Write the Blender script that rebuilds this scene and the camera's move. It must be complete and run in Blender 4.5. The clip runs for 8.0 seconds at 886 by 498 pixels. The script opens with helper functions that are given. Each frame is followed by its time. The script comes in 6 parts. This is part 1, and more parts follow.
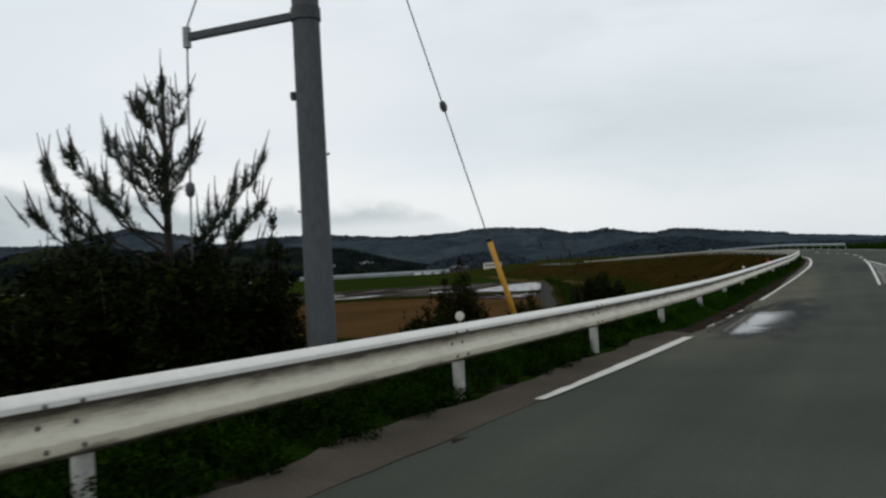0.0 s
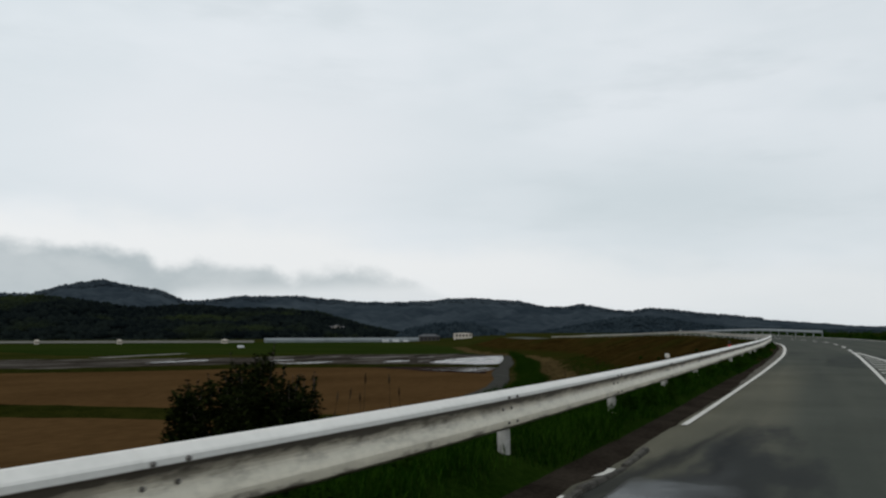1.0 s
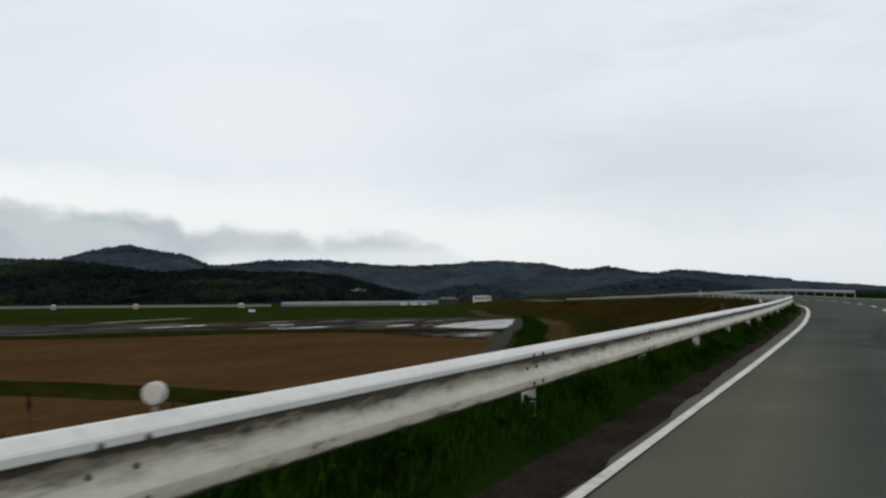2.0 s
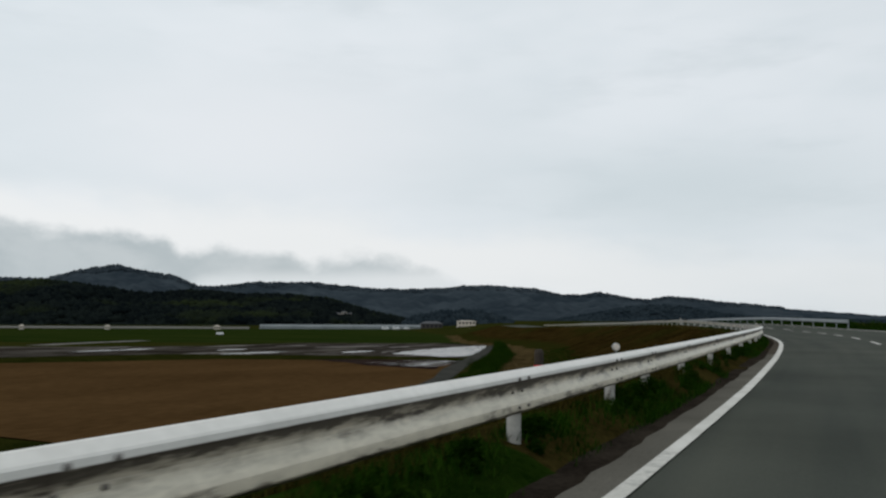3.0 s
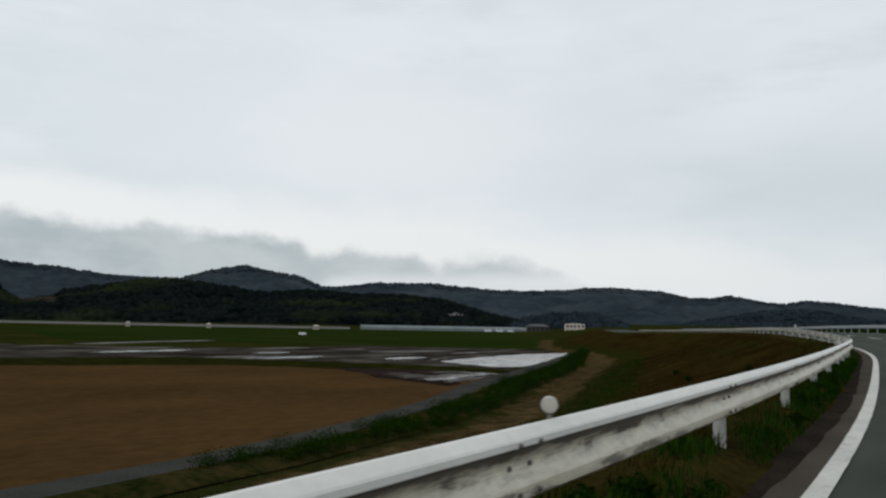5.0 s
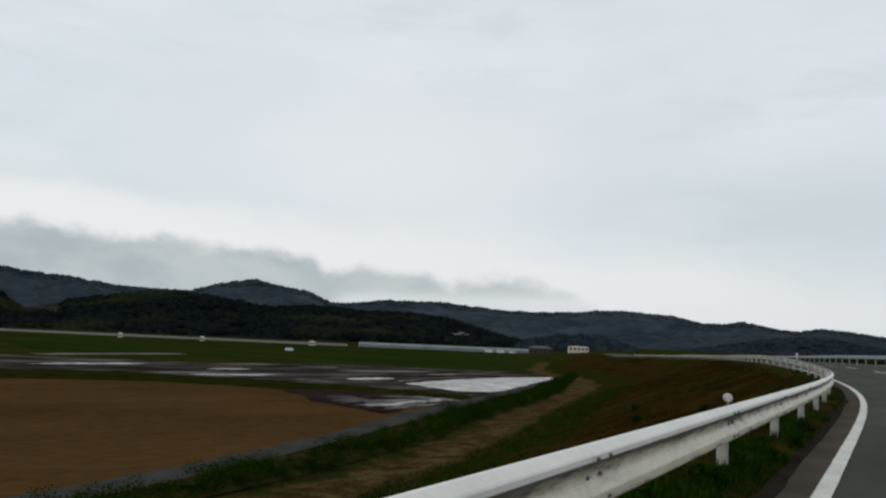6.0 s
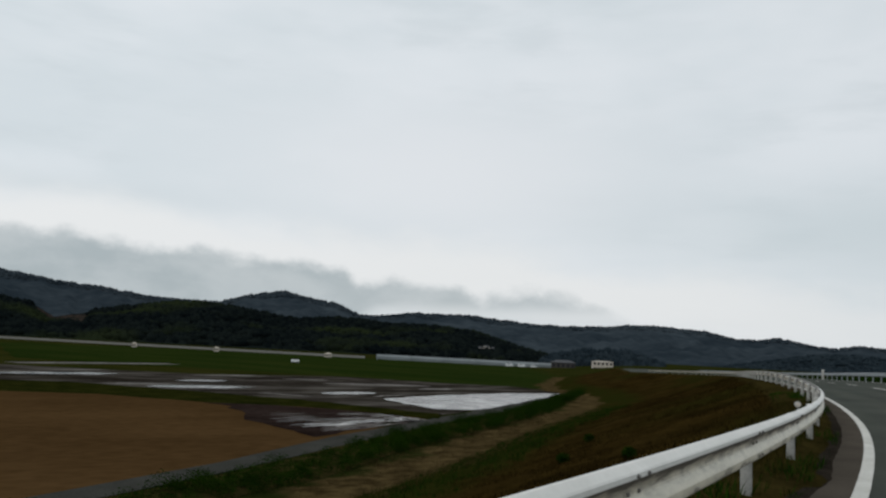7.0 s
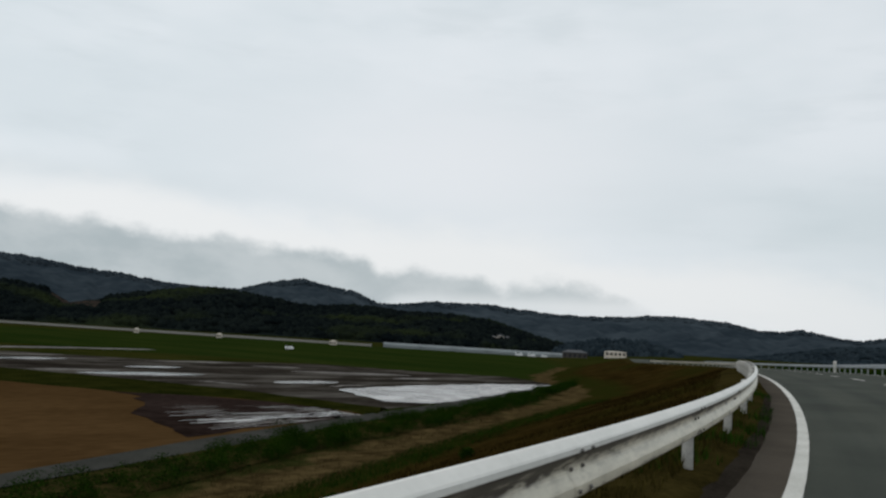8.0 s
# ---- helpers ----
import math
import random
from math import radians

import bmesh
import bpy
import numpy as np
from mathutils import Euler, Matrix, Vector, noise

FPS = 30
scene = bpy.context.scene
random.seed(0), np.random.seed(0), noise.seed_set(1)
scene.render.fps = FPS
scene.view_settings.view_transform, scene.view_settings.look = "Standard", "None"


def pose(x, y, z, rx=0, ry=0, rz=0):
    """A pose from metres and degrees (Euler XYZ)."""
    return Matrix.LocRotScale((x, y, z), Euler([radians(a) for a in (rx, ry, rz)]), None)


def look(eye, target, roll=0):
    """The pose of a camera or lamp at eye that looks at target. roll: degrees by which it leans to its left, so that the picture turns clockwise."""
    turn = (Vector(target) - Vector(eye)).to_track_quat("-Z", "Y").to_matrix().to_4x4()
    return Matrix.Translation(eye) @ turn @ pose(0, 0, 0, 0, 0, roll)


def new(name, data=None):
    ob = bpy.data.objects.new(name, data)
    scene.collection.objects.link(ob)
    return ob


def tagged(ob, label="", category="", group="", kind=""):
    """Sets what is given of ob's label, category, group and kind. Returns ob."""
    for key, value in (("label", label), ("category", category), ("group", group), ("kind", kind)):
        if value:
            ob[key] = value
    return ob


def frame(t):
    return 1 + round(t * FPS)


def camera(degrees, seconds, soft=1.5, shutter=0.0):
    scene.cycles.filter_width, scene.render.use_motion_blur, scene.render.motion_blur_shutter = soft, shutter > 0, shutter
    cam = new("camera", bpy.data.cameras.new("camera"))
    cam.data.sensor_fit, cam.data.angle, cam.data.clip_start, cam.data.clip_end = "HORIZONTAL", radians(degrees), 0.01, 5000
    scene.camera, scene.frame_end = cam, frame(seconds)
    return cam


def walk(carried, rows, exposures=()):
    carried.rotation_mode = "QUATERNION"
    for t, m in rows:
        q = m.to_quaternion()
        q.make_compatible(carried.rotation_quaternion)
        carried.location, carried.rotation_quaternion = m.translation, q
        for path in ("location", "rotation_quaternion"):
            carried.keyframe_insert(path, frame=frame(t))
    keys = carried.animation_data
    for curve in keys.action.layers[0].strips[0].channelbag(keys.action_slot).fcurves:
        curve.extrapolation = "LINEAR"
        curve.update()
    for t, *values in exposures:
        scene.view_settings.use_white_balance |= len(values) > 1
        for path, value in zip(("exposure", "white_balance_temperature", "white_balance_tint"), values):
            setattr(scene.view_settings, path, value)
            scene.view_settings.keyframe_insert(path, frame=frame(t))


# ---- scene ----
# ---------------------------------------------------------------- camera
cam = camera(56.1, 8.0, soft=2.4, shutter=0.06)
PATH = [
    (0, (3.474, -2.519, 1.259), (2.516, -0.763, 1.294), -3.01),
    (0.2, (3.488, -0.406, 1.229), (2.593, 1.381, 1.298), -2.51),
    (0.5, (3.009, 3.416, 1.169), (2.124, 5.206, 1.271), -2.36),
    (0.7, (2.82, 5.597, 1.134), (1.962, 7.394, 1.313), -1.44),
    (1, (2.467, 9.436, 1.082), (1.563, 11.209, 1.28), -0.09),
    (1.2, (2.442, 11.512, 1.06), (1.497, 13.272, 1.169), 0.45),
    (1.5, (2.177, 15.39, 1.027), (1.155, 17.108, 0.994), -5.87),
    (1.7, (1.971, 18.042, 1.012), (0.994, 19.787, 1.039), -3.70),
    (2, (1.65, 22.093, 1.0), (0.688, 23.844, 1.11), -0.42),
    (2.2, (1.572, 24.623, 1.0), (0.623, 26.376, 1.165), -0.87),
    (3.3, (0.548, 43.154, 1.074), (-0.419, 44.898, 1.235), 1.20),
    (3.5, (0.352, 46.07, 1.09), (-0.691, 47.771, 1.235), 0.71),
    (3.8, (0.029, 50.487, 1.121), (-1.098, 52.134, 1.247), -1.00),
    (4, (-0.209, 53.454, 1.14), (-1.363, 55.082, 1.267), -0.65),
    (4.2, (-0.456, 56.344, 1.158), (-1.628, 57.956, 1.327), 0.85),
    (5.3, (-2.289, 73.483, 1.259), (-3.502, 75.064, 1.428), 1.43),
    (5.5, (-2.664, 76.551, 1.272), (-3.885, 78.12, 1.487), 2.61),
    (6, (-3.716, 83.835, 1.292), (-4.938, 85.404, 1.506), 2.50),
    (6.5, (-5.03, 91.842, 1.294), (-6.31, 93.358, 1.544), 3.01),
    (7, (-6.308, 99.383, 1.278), (-7.588, 100.9, 1.52), 3.07),
    (7.5, (-7.854, 107.621, 1.243), (-9.151, 109.131, 1.439), 2.72),
    (8, (-9.386, 115.28, 1.201), (-10.706, 116.767, 1.415), 3.57),
]
walk(cam, [(t, look(eye, target, roll)) for t, eye, target, roll in PATH],
     [(0, 0.12), (1, 0.05), (2, 0.14), (3.5, 0.03), (4, 0.07), (5.5, 0.02), (6.5, 0.0), (7.5, -0.05), (8, 0.03)])

# ---------------------------------------------------------------- sky and sun
SUN_UP, SUN_ROUND = radians(48), radians(200)
world = bpy.data.worlds.new("overcast_sky")
scene.world = world
world.use_nodes = True


def build_sky(nt):
    """High stratus with a bright gap over the hills and a low grey bank of cloud in the west."""
    nt.nodes.clear()
    N, L = nt.nodes.new, nt.links.new
    out, bg = N("ShaderNodeOutputWorld"), N("ShaderNodeBackground")
    clear = N("ShaderNodeTexSky")
    clear.sky_type, clear.sun_disc, clear.sun_elevation, clear.sun_rotation = "NISHITA", False, SUN_UP, SUN_ROUND
    clear.air_density, clear.dust_density = 1.0, 3.0
    dim = N("ShaderNodeVectorMath")
    dim.operation, dim.inputs["Scale"].default_value = "SCALE", 0.08
    L(clear.outputs[0], dim.inputs[0])
    tc, sp = N("ShaderNodeTexCoord"), N("ShaderNodeSeparateXYZ")
    L(tc.outputs["Generated"], sp.inputs[0])

    def calc(op, *args):
        n = N("ShaderNodeMath")
        n.operation = op
        for k, v in enumerate(args):
            if isinstance(v, (int, float)):
                n.inputs[k].default_value = v
            else:
                L(v, n.inputs[k])
        return n.outputs[0]

    def step(v, lo, hi, a=0.0, b=1.0):
        n = N("ShaderNodeMapRange")
        n.interpolation_type = "SMOOTHSTEP"
        for k, q in enumerate((lo, hi, a, b)):
            n.inputs[k + 1].default_value = q
        L(v, n.inputs[0])
        return n.outputs[0]

    def cloud_noise(scale, place, detail, rough=0.55):
        mp, n = N("ShaderNodeMapping"), N("ShaderNodeTexNoise")
        mp.inputs["Scale"].default_value, mp.inputs["Location"].default_value = scale, place
        n.inputs["Scale"].default_value, n.inputs["Detail"].default_value, n.inputs["Roughness"].default_value = 1.0, detail, rough
        L(tc.outputs["Generated"], mp.inputs[0])
        L(mp.outputs[0], n.inputs["Vector"])
        return n.outputs[0]

    def curve(v, lo, hi, stops):
        """A smooth run of values along v."""
        n = N("ShaderNodeFloatCurve")
        c = n.mapping.curves[0]
        pts = [((p - lo) / (hi - lo), q) for p, q in stops]
        c.points[0].location, c.points[-1].location = pts[0], pts[-1]
        for q in pts[1:-1]:
            c.points.new(*q)
        n.mapping.update()
        L(step_linear(v, lo, hi), n.inputs["Value"])
        return n.outputs[0]

    def step_linear(v, lo, hi):
        n = N("ShaderNodeMapRange")
        n.inputs[1].default_value, n.inputs[2].default_value = lo, hi
        L(v, n.inputs[0])
        return n.outputs[0]

    def blend(f, a, c):
        n = N("ShaderNodeMix")
        n.data_type = "RGBA"
        if isinstance(f, float):
            n.inputs[0].default_value = f
        else:
            L(f, n.inputs[0])
        for k, v in ((6, a), (7, c)):
            if isinstance(v, tuple):
                n.inputs[k].default_value = (*v, 1)
            else:
                L(v, n.inputs[k])
        return n.outputs[2]

    def hump(v, mid, wide):
        q = calc("DIVIDE", calc("SUBTRACT", v, mid), wide)
        return calc("EXPONENT", calc("MULTIPLY", calc("MULTIPLY", q, q), -1.0))

    az = calc("MULTIPLY", calc("ARCTAN2", calc("MULTIPLY", sp.outputs[0], -1.0), sp.outputs[1]), 57.2958)
    el = calc("MULTIPLY", calc("ARCSINE", sp.outputs[2]), 57.2958)
    # high sheet: soft wide mottles and thin streaks
    wide, thin = cloud_noise((2.2, 2.2, 6.0), (0.3, 0.1, 0.6), 4), cloud_noise((5.0, 5.0, 22.0), (1.2, 0.2, 0.4), 5)
    tone = blend(step(wide, 0.36, 0.64), (0.586, 0.642, 0.676), (0.672, 0.712, 0.745))
    tone = blend(step(thin, 0.50, 0.72, 0.0, 0.42), tone, (0.520, 0.575, 0.605))
    tone = blend(calc("MULTIPLY", hump(az, 40.0, 15.0), hump(el, 12.0, 5.5)), tone, (0.672, 0.700, 0.728))
    # a greyer veil in the north and low over the western bank
    tone = blend(calc("MULTIPLY", calc("MULTIPLY", hump(az, 12.0, 13.0), hump(el, 8.8, 3.2)), 0.75), tone, (0.505, 0.570, 0.600))
    tone = blend(calc("MULTIPLY", calc("MULTIPLY", hump(az, 70.0, 13.0), hump(el, 8.9, 0.9)), 0.40), tone, (0.50, 0.555, 0.58))
    # the bright gap just over the bank
    gap = curve(az, -60.0, 130.0, ((-60, 0.30), (0, 0.30), (10, 0.34), (24, 0.43), (37, 0.57), (51, 0.61), (62, 0.70), (75, 0.74), (130, 0.74)))
    lift = calc("SUBTRACT", el, calc("MULTIPLY", gap, 10.0))
    lift = calc("ADD", lift, calc("MULTIPLY", calc("SUBTRACT", cloud_noise((7.0, 7.0, 16.0), (3.1, 1.2, 0.2), 5), 0.5), 4.2))
    glow = calc("MULTIPLY", step(lift, 2.6, -0.2), step(lift, -4.5, -1.0, 0.45, 1.0))
    tone = blend(calc("MULTIPLY", glow, step(az, 2.0, 34.0, 0.50, 0.92)), tone, (0.725, 0.738, 0.742))
    # low grey bank with a lumpy top; towards the north it breaks up into two flat clouds
    lumps = calc("MULTIPLY", calc("SUBTRACT", cloud_noise((12.0, 12.0, 17.0), (0.4, 1.3, 0.15), 7, 0.60), 0.5), 2.9)
    top = curve(az, 20.0, 100.0, ((20, 0.0), (24, 0.12), (30, 0.38), (33, 0.46), (36.6, 0.43), (37.4, 0.38), (39, 0.45), (43, 0.48), (45.6, 0.45), (47, 0.52), (52, 0.55), (57, 0.60), (64, 0.63), (75, 0.64), (100, 0.60)))
    bank = step(calc("ADD", calc("SUBTRACT", calc("MULTIPLY", top, 10.0), el), lumps), -0.20, 0.85)
    base = curve(az, 20.0, 100.0, ((20, 0.40), (29, 0.34), (37, 0.31), (44, 0.28), (47, 0.10), (52, 0.0), (100, 0.0)))
    bank = calc("MULTIPLY", bank, step(calc("SUBTRACT", el, calc("MULTIPLY", base, 10.0)), -0.7, 0.5, 0.30, 1.0))
    body = step(cloud_noise((10.0, 10.0, 20.0), (2.1, 0.7, 0.9), 6), 0.34, 0.64, 0.76, 1.0)
    bank = calc("MULTIPLY", calc("MULTIPLY", bank, body), step(az, 26.0, 62.0, 0.72, 0.95))
    tone = blend(bank, tone, (0.340, 0.392, 0.415))
    # a thin share of clear-sky light under the cloud; the sheet is thinner towards the west
    veil = N("ShaderNodeVectorMath")
    veil.operation = "SCALE"
    L(tone, veil.inputs[0])
    scale = calc("MULTIPLY_ADD", step_linear(sp.outputs[0], -0.9, 0.3), -0.10, 1.03)
    L(scale, veil.inputs["Scale"])
    L(blend(0.95, dim.outputs[0], veil.outputs[0]), bg.inputs[0])
    bg.inputs[1].default_value = 1.14
    L(bg.outputs[0], out.inputs[0])


build_sky(world.node_tree)
sun_data = bpy.data.lights.new("sun", "SUN")
sun_data.energy, sun_data.angle, sun_data.color = 0.5, radians(25), (1.0, 0.97, 0.93)
sun = new("sun", sun_data)
sun.rotation_euler = (radians(90) - SUN_UP, 0, -SUN_ROUND + radians(180))

# ---------------------------------------------------------------- materials


def mat(name, dark, light, rough=0.8, scale=4.0, fine=30.0, bump=0.2, metal=0.0, stretch=(1, 1, 1), island=0.0, gap=0.01, spec=0.4, coords="Object"):
    """A surface of two noises, between a dark and a light base colour, with relief."""
    m = bpy.data.materials.new(name)
    m.use_nodes = True
    nt = m.node_tree
    N, L = nt.nodes.new, nt.links.new
    b = nt.nodes["Principled BSDF"]
    tc, mp = N("ShaderNodeTexCoord"), N("ShaderNodeMapping")
    mp.inputs["Scale"].default_value = stretch
    L(tc.outputs[coords], mp.inputs[0])
    a, c = N("ShaderNodeTexNoise"), N("ShaderNodeTexNoise")
    a.inputs["Scale"].default_value, a.inputs["Detail"].default_value = scale, 5
    c.inputs["Scale"].default_value, c.inputs["Detail"].default_value = fine, 3
    L(mp.outputs[0], a.inputs["Vector"])
    L(mp.outputs[0], c.inputs["Vector"])
    mixf = N("ShaderNodeMath")
    mixf.operation = "MULTIPLY_ADD"
    mixf.inputs[1].default_value = 0.45
    half = N("ShaderNodeMath")
    half.operation = "MULTIPLY"
    half.inputs[1].default_value = 0.55
    L(a.outputs[0], half.inputs[0])
    L(c.outputs[0], mixf.inputs[0])
    L(half.outputs[0], mixf.inputs[2])
    ramp = N("ShaderNodeValToRGB")
    e = ramp.color_ramp.elements
    e[0].position, e[0].color = 0.36, (*dark, 1)
    e[1].position, e[1].color = 0.64, (*light, 1)
    last = mixf.outputs[0]
    if island:
        g = N("ShaderNodeNewGeometry")
        add = N("ShaderNodeMath")
        add.operation = "MULTIPLY_ADD"
        add.inputs[1].default_value = island
        off = N("ShaderNodeMath")
        off.operation = "SUBTRACT"
        off.inputs[1].default_value = island / 2
        L(g.outputs["Random Per Island"], add.inputs[0])
        L(last, off.inputs[0])
        L(off.outputs[0], add.inputs[2])
        last = add.outputs[0]
    L(last, ramp.inputs[0])
    L(ramp.outputs[0], b.inputs["Base Color"])
    b.inputs["Roughness"].default_value, b.inputs["Metallic"].default_value = rough, metal
    b.inputs["Specular IOR Level"].default_value = spec
    if bump:
        bp = N("ShaderNodeBump")
        bp.inputs["Strength"].default_value, bp.inputs["Distance"].default_value = bump, gap
        L(c.outputs[0], bp.inputs["Height"])
        L(bp.outputs[0], b.inputs["Normal"])
    return m


def asphalt_material():
    """Worn asphalt: stone grain, wheel lanes and a dusty pale margin before the bend."""
    m = mat("asphalt", (0.040, 0.0445, 0.0375), (0.062, 0.0675, 0.0575), 0.95, 0.35, 60, 0.5, gap=0.006, spec=0.03)
    nt = m.node_tree
    N, L = nt.nodes.new, nt.links.new
    b, ramp = nt.nodes["Principled BSDF"], [n for n in nt.nodes if n.type == "VALTORGB"][0]
    uv, mp, wear = N("ShaderNodeUVMap"), N("ShaderNodeMapping"), N("ShaderNodeTexNoise")
    mp.inputs["Scale"].default_value = (0.05, 1.1, 1)
    wear.inputs["Scale"].default_value, wear.inputs["Detail"].default_value = 1.0, 4
    L(uv.outputs[0], mp.inputs[0])
    L(mp.outputs[0], wear.inputs["Vector"])
    wr = N("ShaderNodeValToRGB")
    wr.color_ramp.elements[0].position, wr.color_ramp.elements[0].color = 0.3, (0.78, 0.80, 0.80, 1)
    wr.color_ramp.elements[1].position, wr.color_ramp.elements[1].color = 0.7, (1.18, 1.15, 1.10, 1)
    L(wear.outputs[0], wr.inputs[0])
    mul = N("ShaderNodeMix")
    mul.data_type, mul.blend_type = "RGBA", "MULTIPLY"
    mul.inputs[0].default_value = 1.0
    L(ramp.outputs[0], mul.inputs[6])
    L(wr.outputs[0], mul.inputs[7])
    # dusty margin inside the edge line
    sep, along, across = N("ShaderNodeSeparateXYZ"), N("ShaderNodeValToRGB"), N("ShaderNodeMapRange")
    L(uv.outputs[0], sep.inputs[0])
    far = N("ShaderNodeMath")
    far.operation = "MULTIPLY"
    far.inputs[1].default_value = 0.01
    L(sep.outputs[0], far.inputs[0])
    L(far.outputs[0], along.inputs[0])
    e = along.color_ramp.elements
    e[0].position, e[0].color = 0.07, (0, 0, 0, 1)
    e[1].position, e[1].color = 0.44, (0, 0, 0, 1)
    for p in (0.13, 0.31):
        e.new(p).color = (1, 1, 1, 1)
    shift = N("ShaderNodeMath")
    shift.operation = "MULTIPLY_ADD"
    shift.inputs[1].default_value = 1.3
    L(wear.outputs[0], shift.inputs[0])
    L(sep.outputs[1], shift.inputs[2])
    across.inputs[1].default_value, across.inputs[2].default_value = 2.95, 2.2
    L(shift.outputs[0], across.inputs[0])
    dust = N("ShaderNodeMath")
    dust.operation = "MULTIPLY"
    L(along.outputs[0], dust.inputs[0])
    L(across.outputs[0], dust.inputs[1])
    pale = N("ShaderNodeMix")
    pale.data_type = "RGBA"
    L(dust.outputs[0], pale.inputs[0])
    L(mul.outputs[2], pale.inputs[6])
    grit = N("ShaderNodeMix")
    grit.data_type, grit.blend_type = "RGBA", "MULTIPLY"
    grit.inputs[0].default_value = 1.0
    L(mul.outputs[2], grit.inputs[6])
    grit.inputs[7].default_value = (1.80, 1.60, 1.44, 1)
    L(grit.outputs[2], pale.inputs[7])
    # damp patch round the puddle, with a ragged soft outline
    def calc(op, a, c, d=0.0):
        n = N("ShaderNodeMath")
        n.operation = op
        for k, v in enumerate((a, c, d)):
            if isinstance(v, (int, float)):
                n.inputs[k].default_value = v
            else:
                L(v, n.inputs[k])
        return n.outputs[0]

    blot, spread = N("ShaderNodeTexNoise"), N("ShaderNodeMapping")
    spread.inputs["Scale"].default_value = (0.55, 2.2, 1)
    blot.inputs["Scale"].default_value, blot.inputs["Detail"].default_value = 1.0, 6
    L(uv.outputs[0], spread.inputs[0])
    L(spread.outputs[0], blot.inputs["Vector"])
    ds, do = calc("MULTIPLY_ADD", sep.outputs[0], 0.20, -3.1), calc("MULTIPLY_ADD", sep.outputs[1], 1.45, -2.45)
    far2 = calc("MULTIPLY_ADD", ds, ds, calc("MULTIPLY", do, do))
    reach = calc("MULTIPLY_ADD", blot.outputs[0], -3.4, calc("ADD", far2, 1.7))
    damp = N("ShaderNodeMapRange")
    damp.interpolation_type = "SMOOTHSTEP"
    damp.inputs[1].default_value, damp.inputs[2].default_value = 1.5, 0.3
    L(reach, damp.inputs[0])
    wet = N("ShaderNodeMix")
    wet.data_type = "RGBA"
    L(damp.outputs[0], wet.inputs[0])
    L(pale.outputs[2], wet.inputs[6])
    wet.inputs[7].default_value = (0.0255, 0.0280, 0.0265, 1)
    L(wet.outputs[2], b.inputs["Base Color"])
    # a film of water in the hollow, thinning out at its rim, and two wet tongues ahead of it
    cs, co = calc("MULTIPLY_ADD", sep.outputs[0], 0.27, -3.80), calc("MULTIPLY_ADD", sep.outputs[1], 1.45, -1.92)
    pool = calc("MULTIPLY_ADD", calc("SUBTRACT", blot.outputs[0], 0.5), -2.2, calc("MULTIPLY_ADD", cs, cs, calc("MULTIPLY", co, co)))
    tongues = []
    for o0, slope in ((0.95, 0.095), (1.55, -0.02)):
        q = calc("SUBTRACT", sep.outputs[1], calc("MULTIPLY_ADD", sep.outputs[0], slope, o0 - 17.0 * slope))
        q = calc("MULTIPLY_ADD", calc("SUBTRACT", blot.outputs[0], 0.5), 0.55, q)
        tongues.append(calc("MULTIPLY", calc("MULTIPLY", q, q), 90.0))
    fade = N("ShaderNodeMapRange")
    fade.interpolation_type = "SMOOTHSTEP"
    fade.inputs[1].default_value, fade.inputs[2].default_value = 22.6, 18.5
    L(sep.outputs[0], fade.inputs[0])
    ends = calc("MULTIPLY", fade.outputs[0], calc("GREATER_THAN", sep.outputs[0], 14.5))
    tongue = calc("MULTIPLY", calc("EXPONENT", calc("MULTIPLY", calc("MINIMUM", tongues[0], tongues[1]), -1.0), 0.0), ends)
    film = N("ShaderNodeMapRange")
    film.interpolation_type = "SMOOTHSTEP"
    film.inputs[1].default_value, film.inputs[2].default_value = 1.25, 0.35
    L(pool, film.inputs[0])
    dark = N("ShaderNodeMix")
    dark.data_type = "RGBA"
    L(calc("MULTIPLY", calc("MAXIMUM", tongue, film.outputs[0]), 0.85), dark.inputs[0])
    L(wet.outputs[2], dark.inputs[6])
    dark.inputs[7].default_value = (0.0175, 0.0190, 0.0185, 1)
    L(dark.outputs[2], b.inputs["Base Color"])
    L(calc("MULTIPLY_ADD", film.outputs[0], -0.25, calc("MULTIPLY_ADD", damp.outputs[0], -0.06, 0.95)), b.inputs["Roughness"])
    L(calc("MULTIPLY_ADD", film.outputs[0], 0.010, calc("MULTIPLY_ADD", damp.outputs[0], 0.01, 0.03)), b.inputs["Specular IOR Level"])
    return m


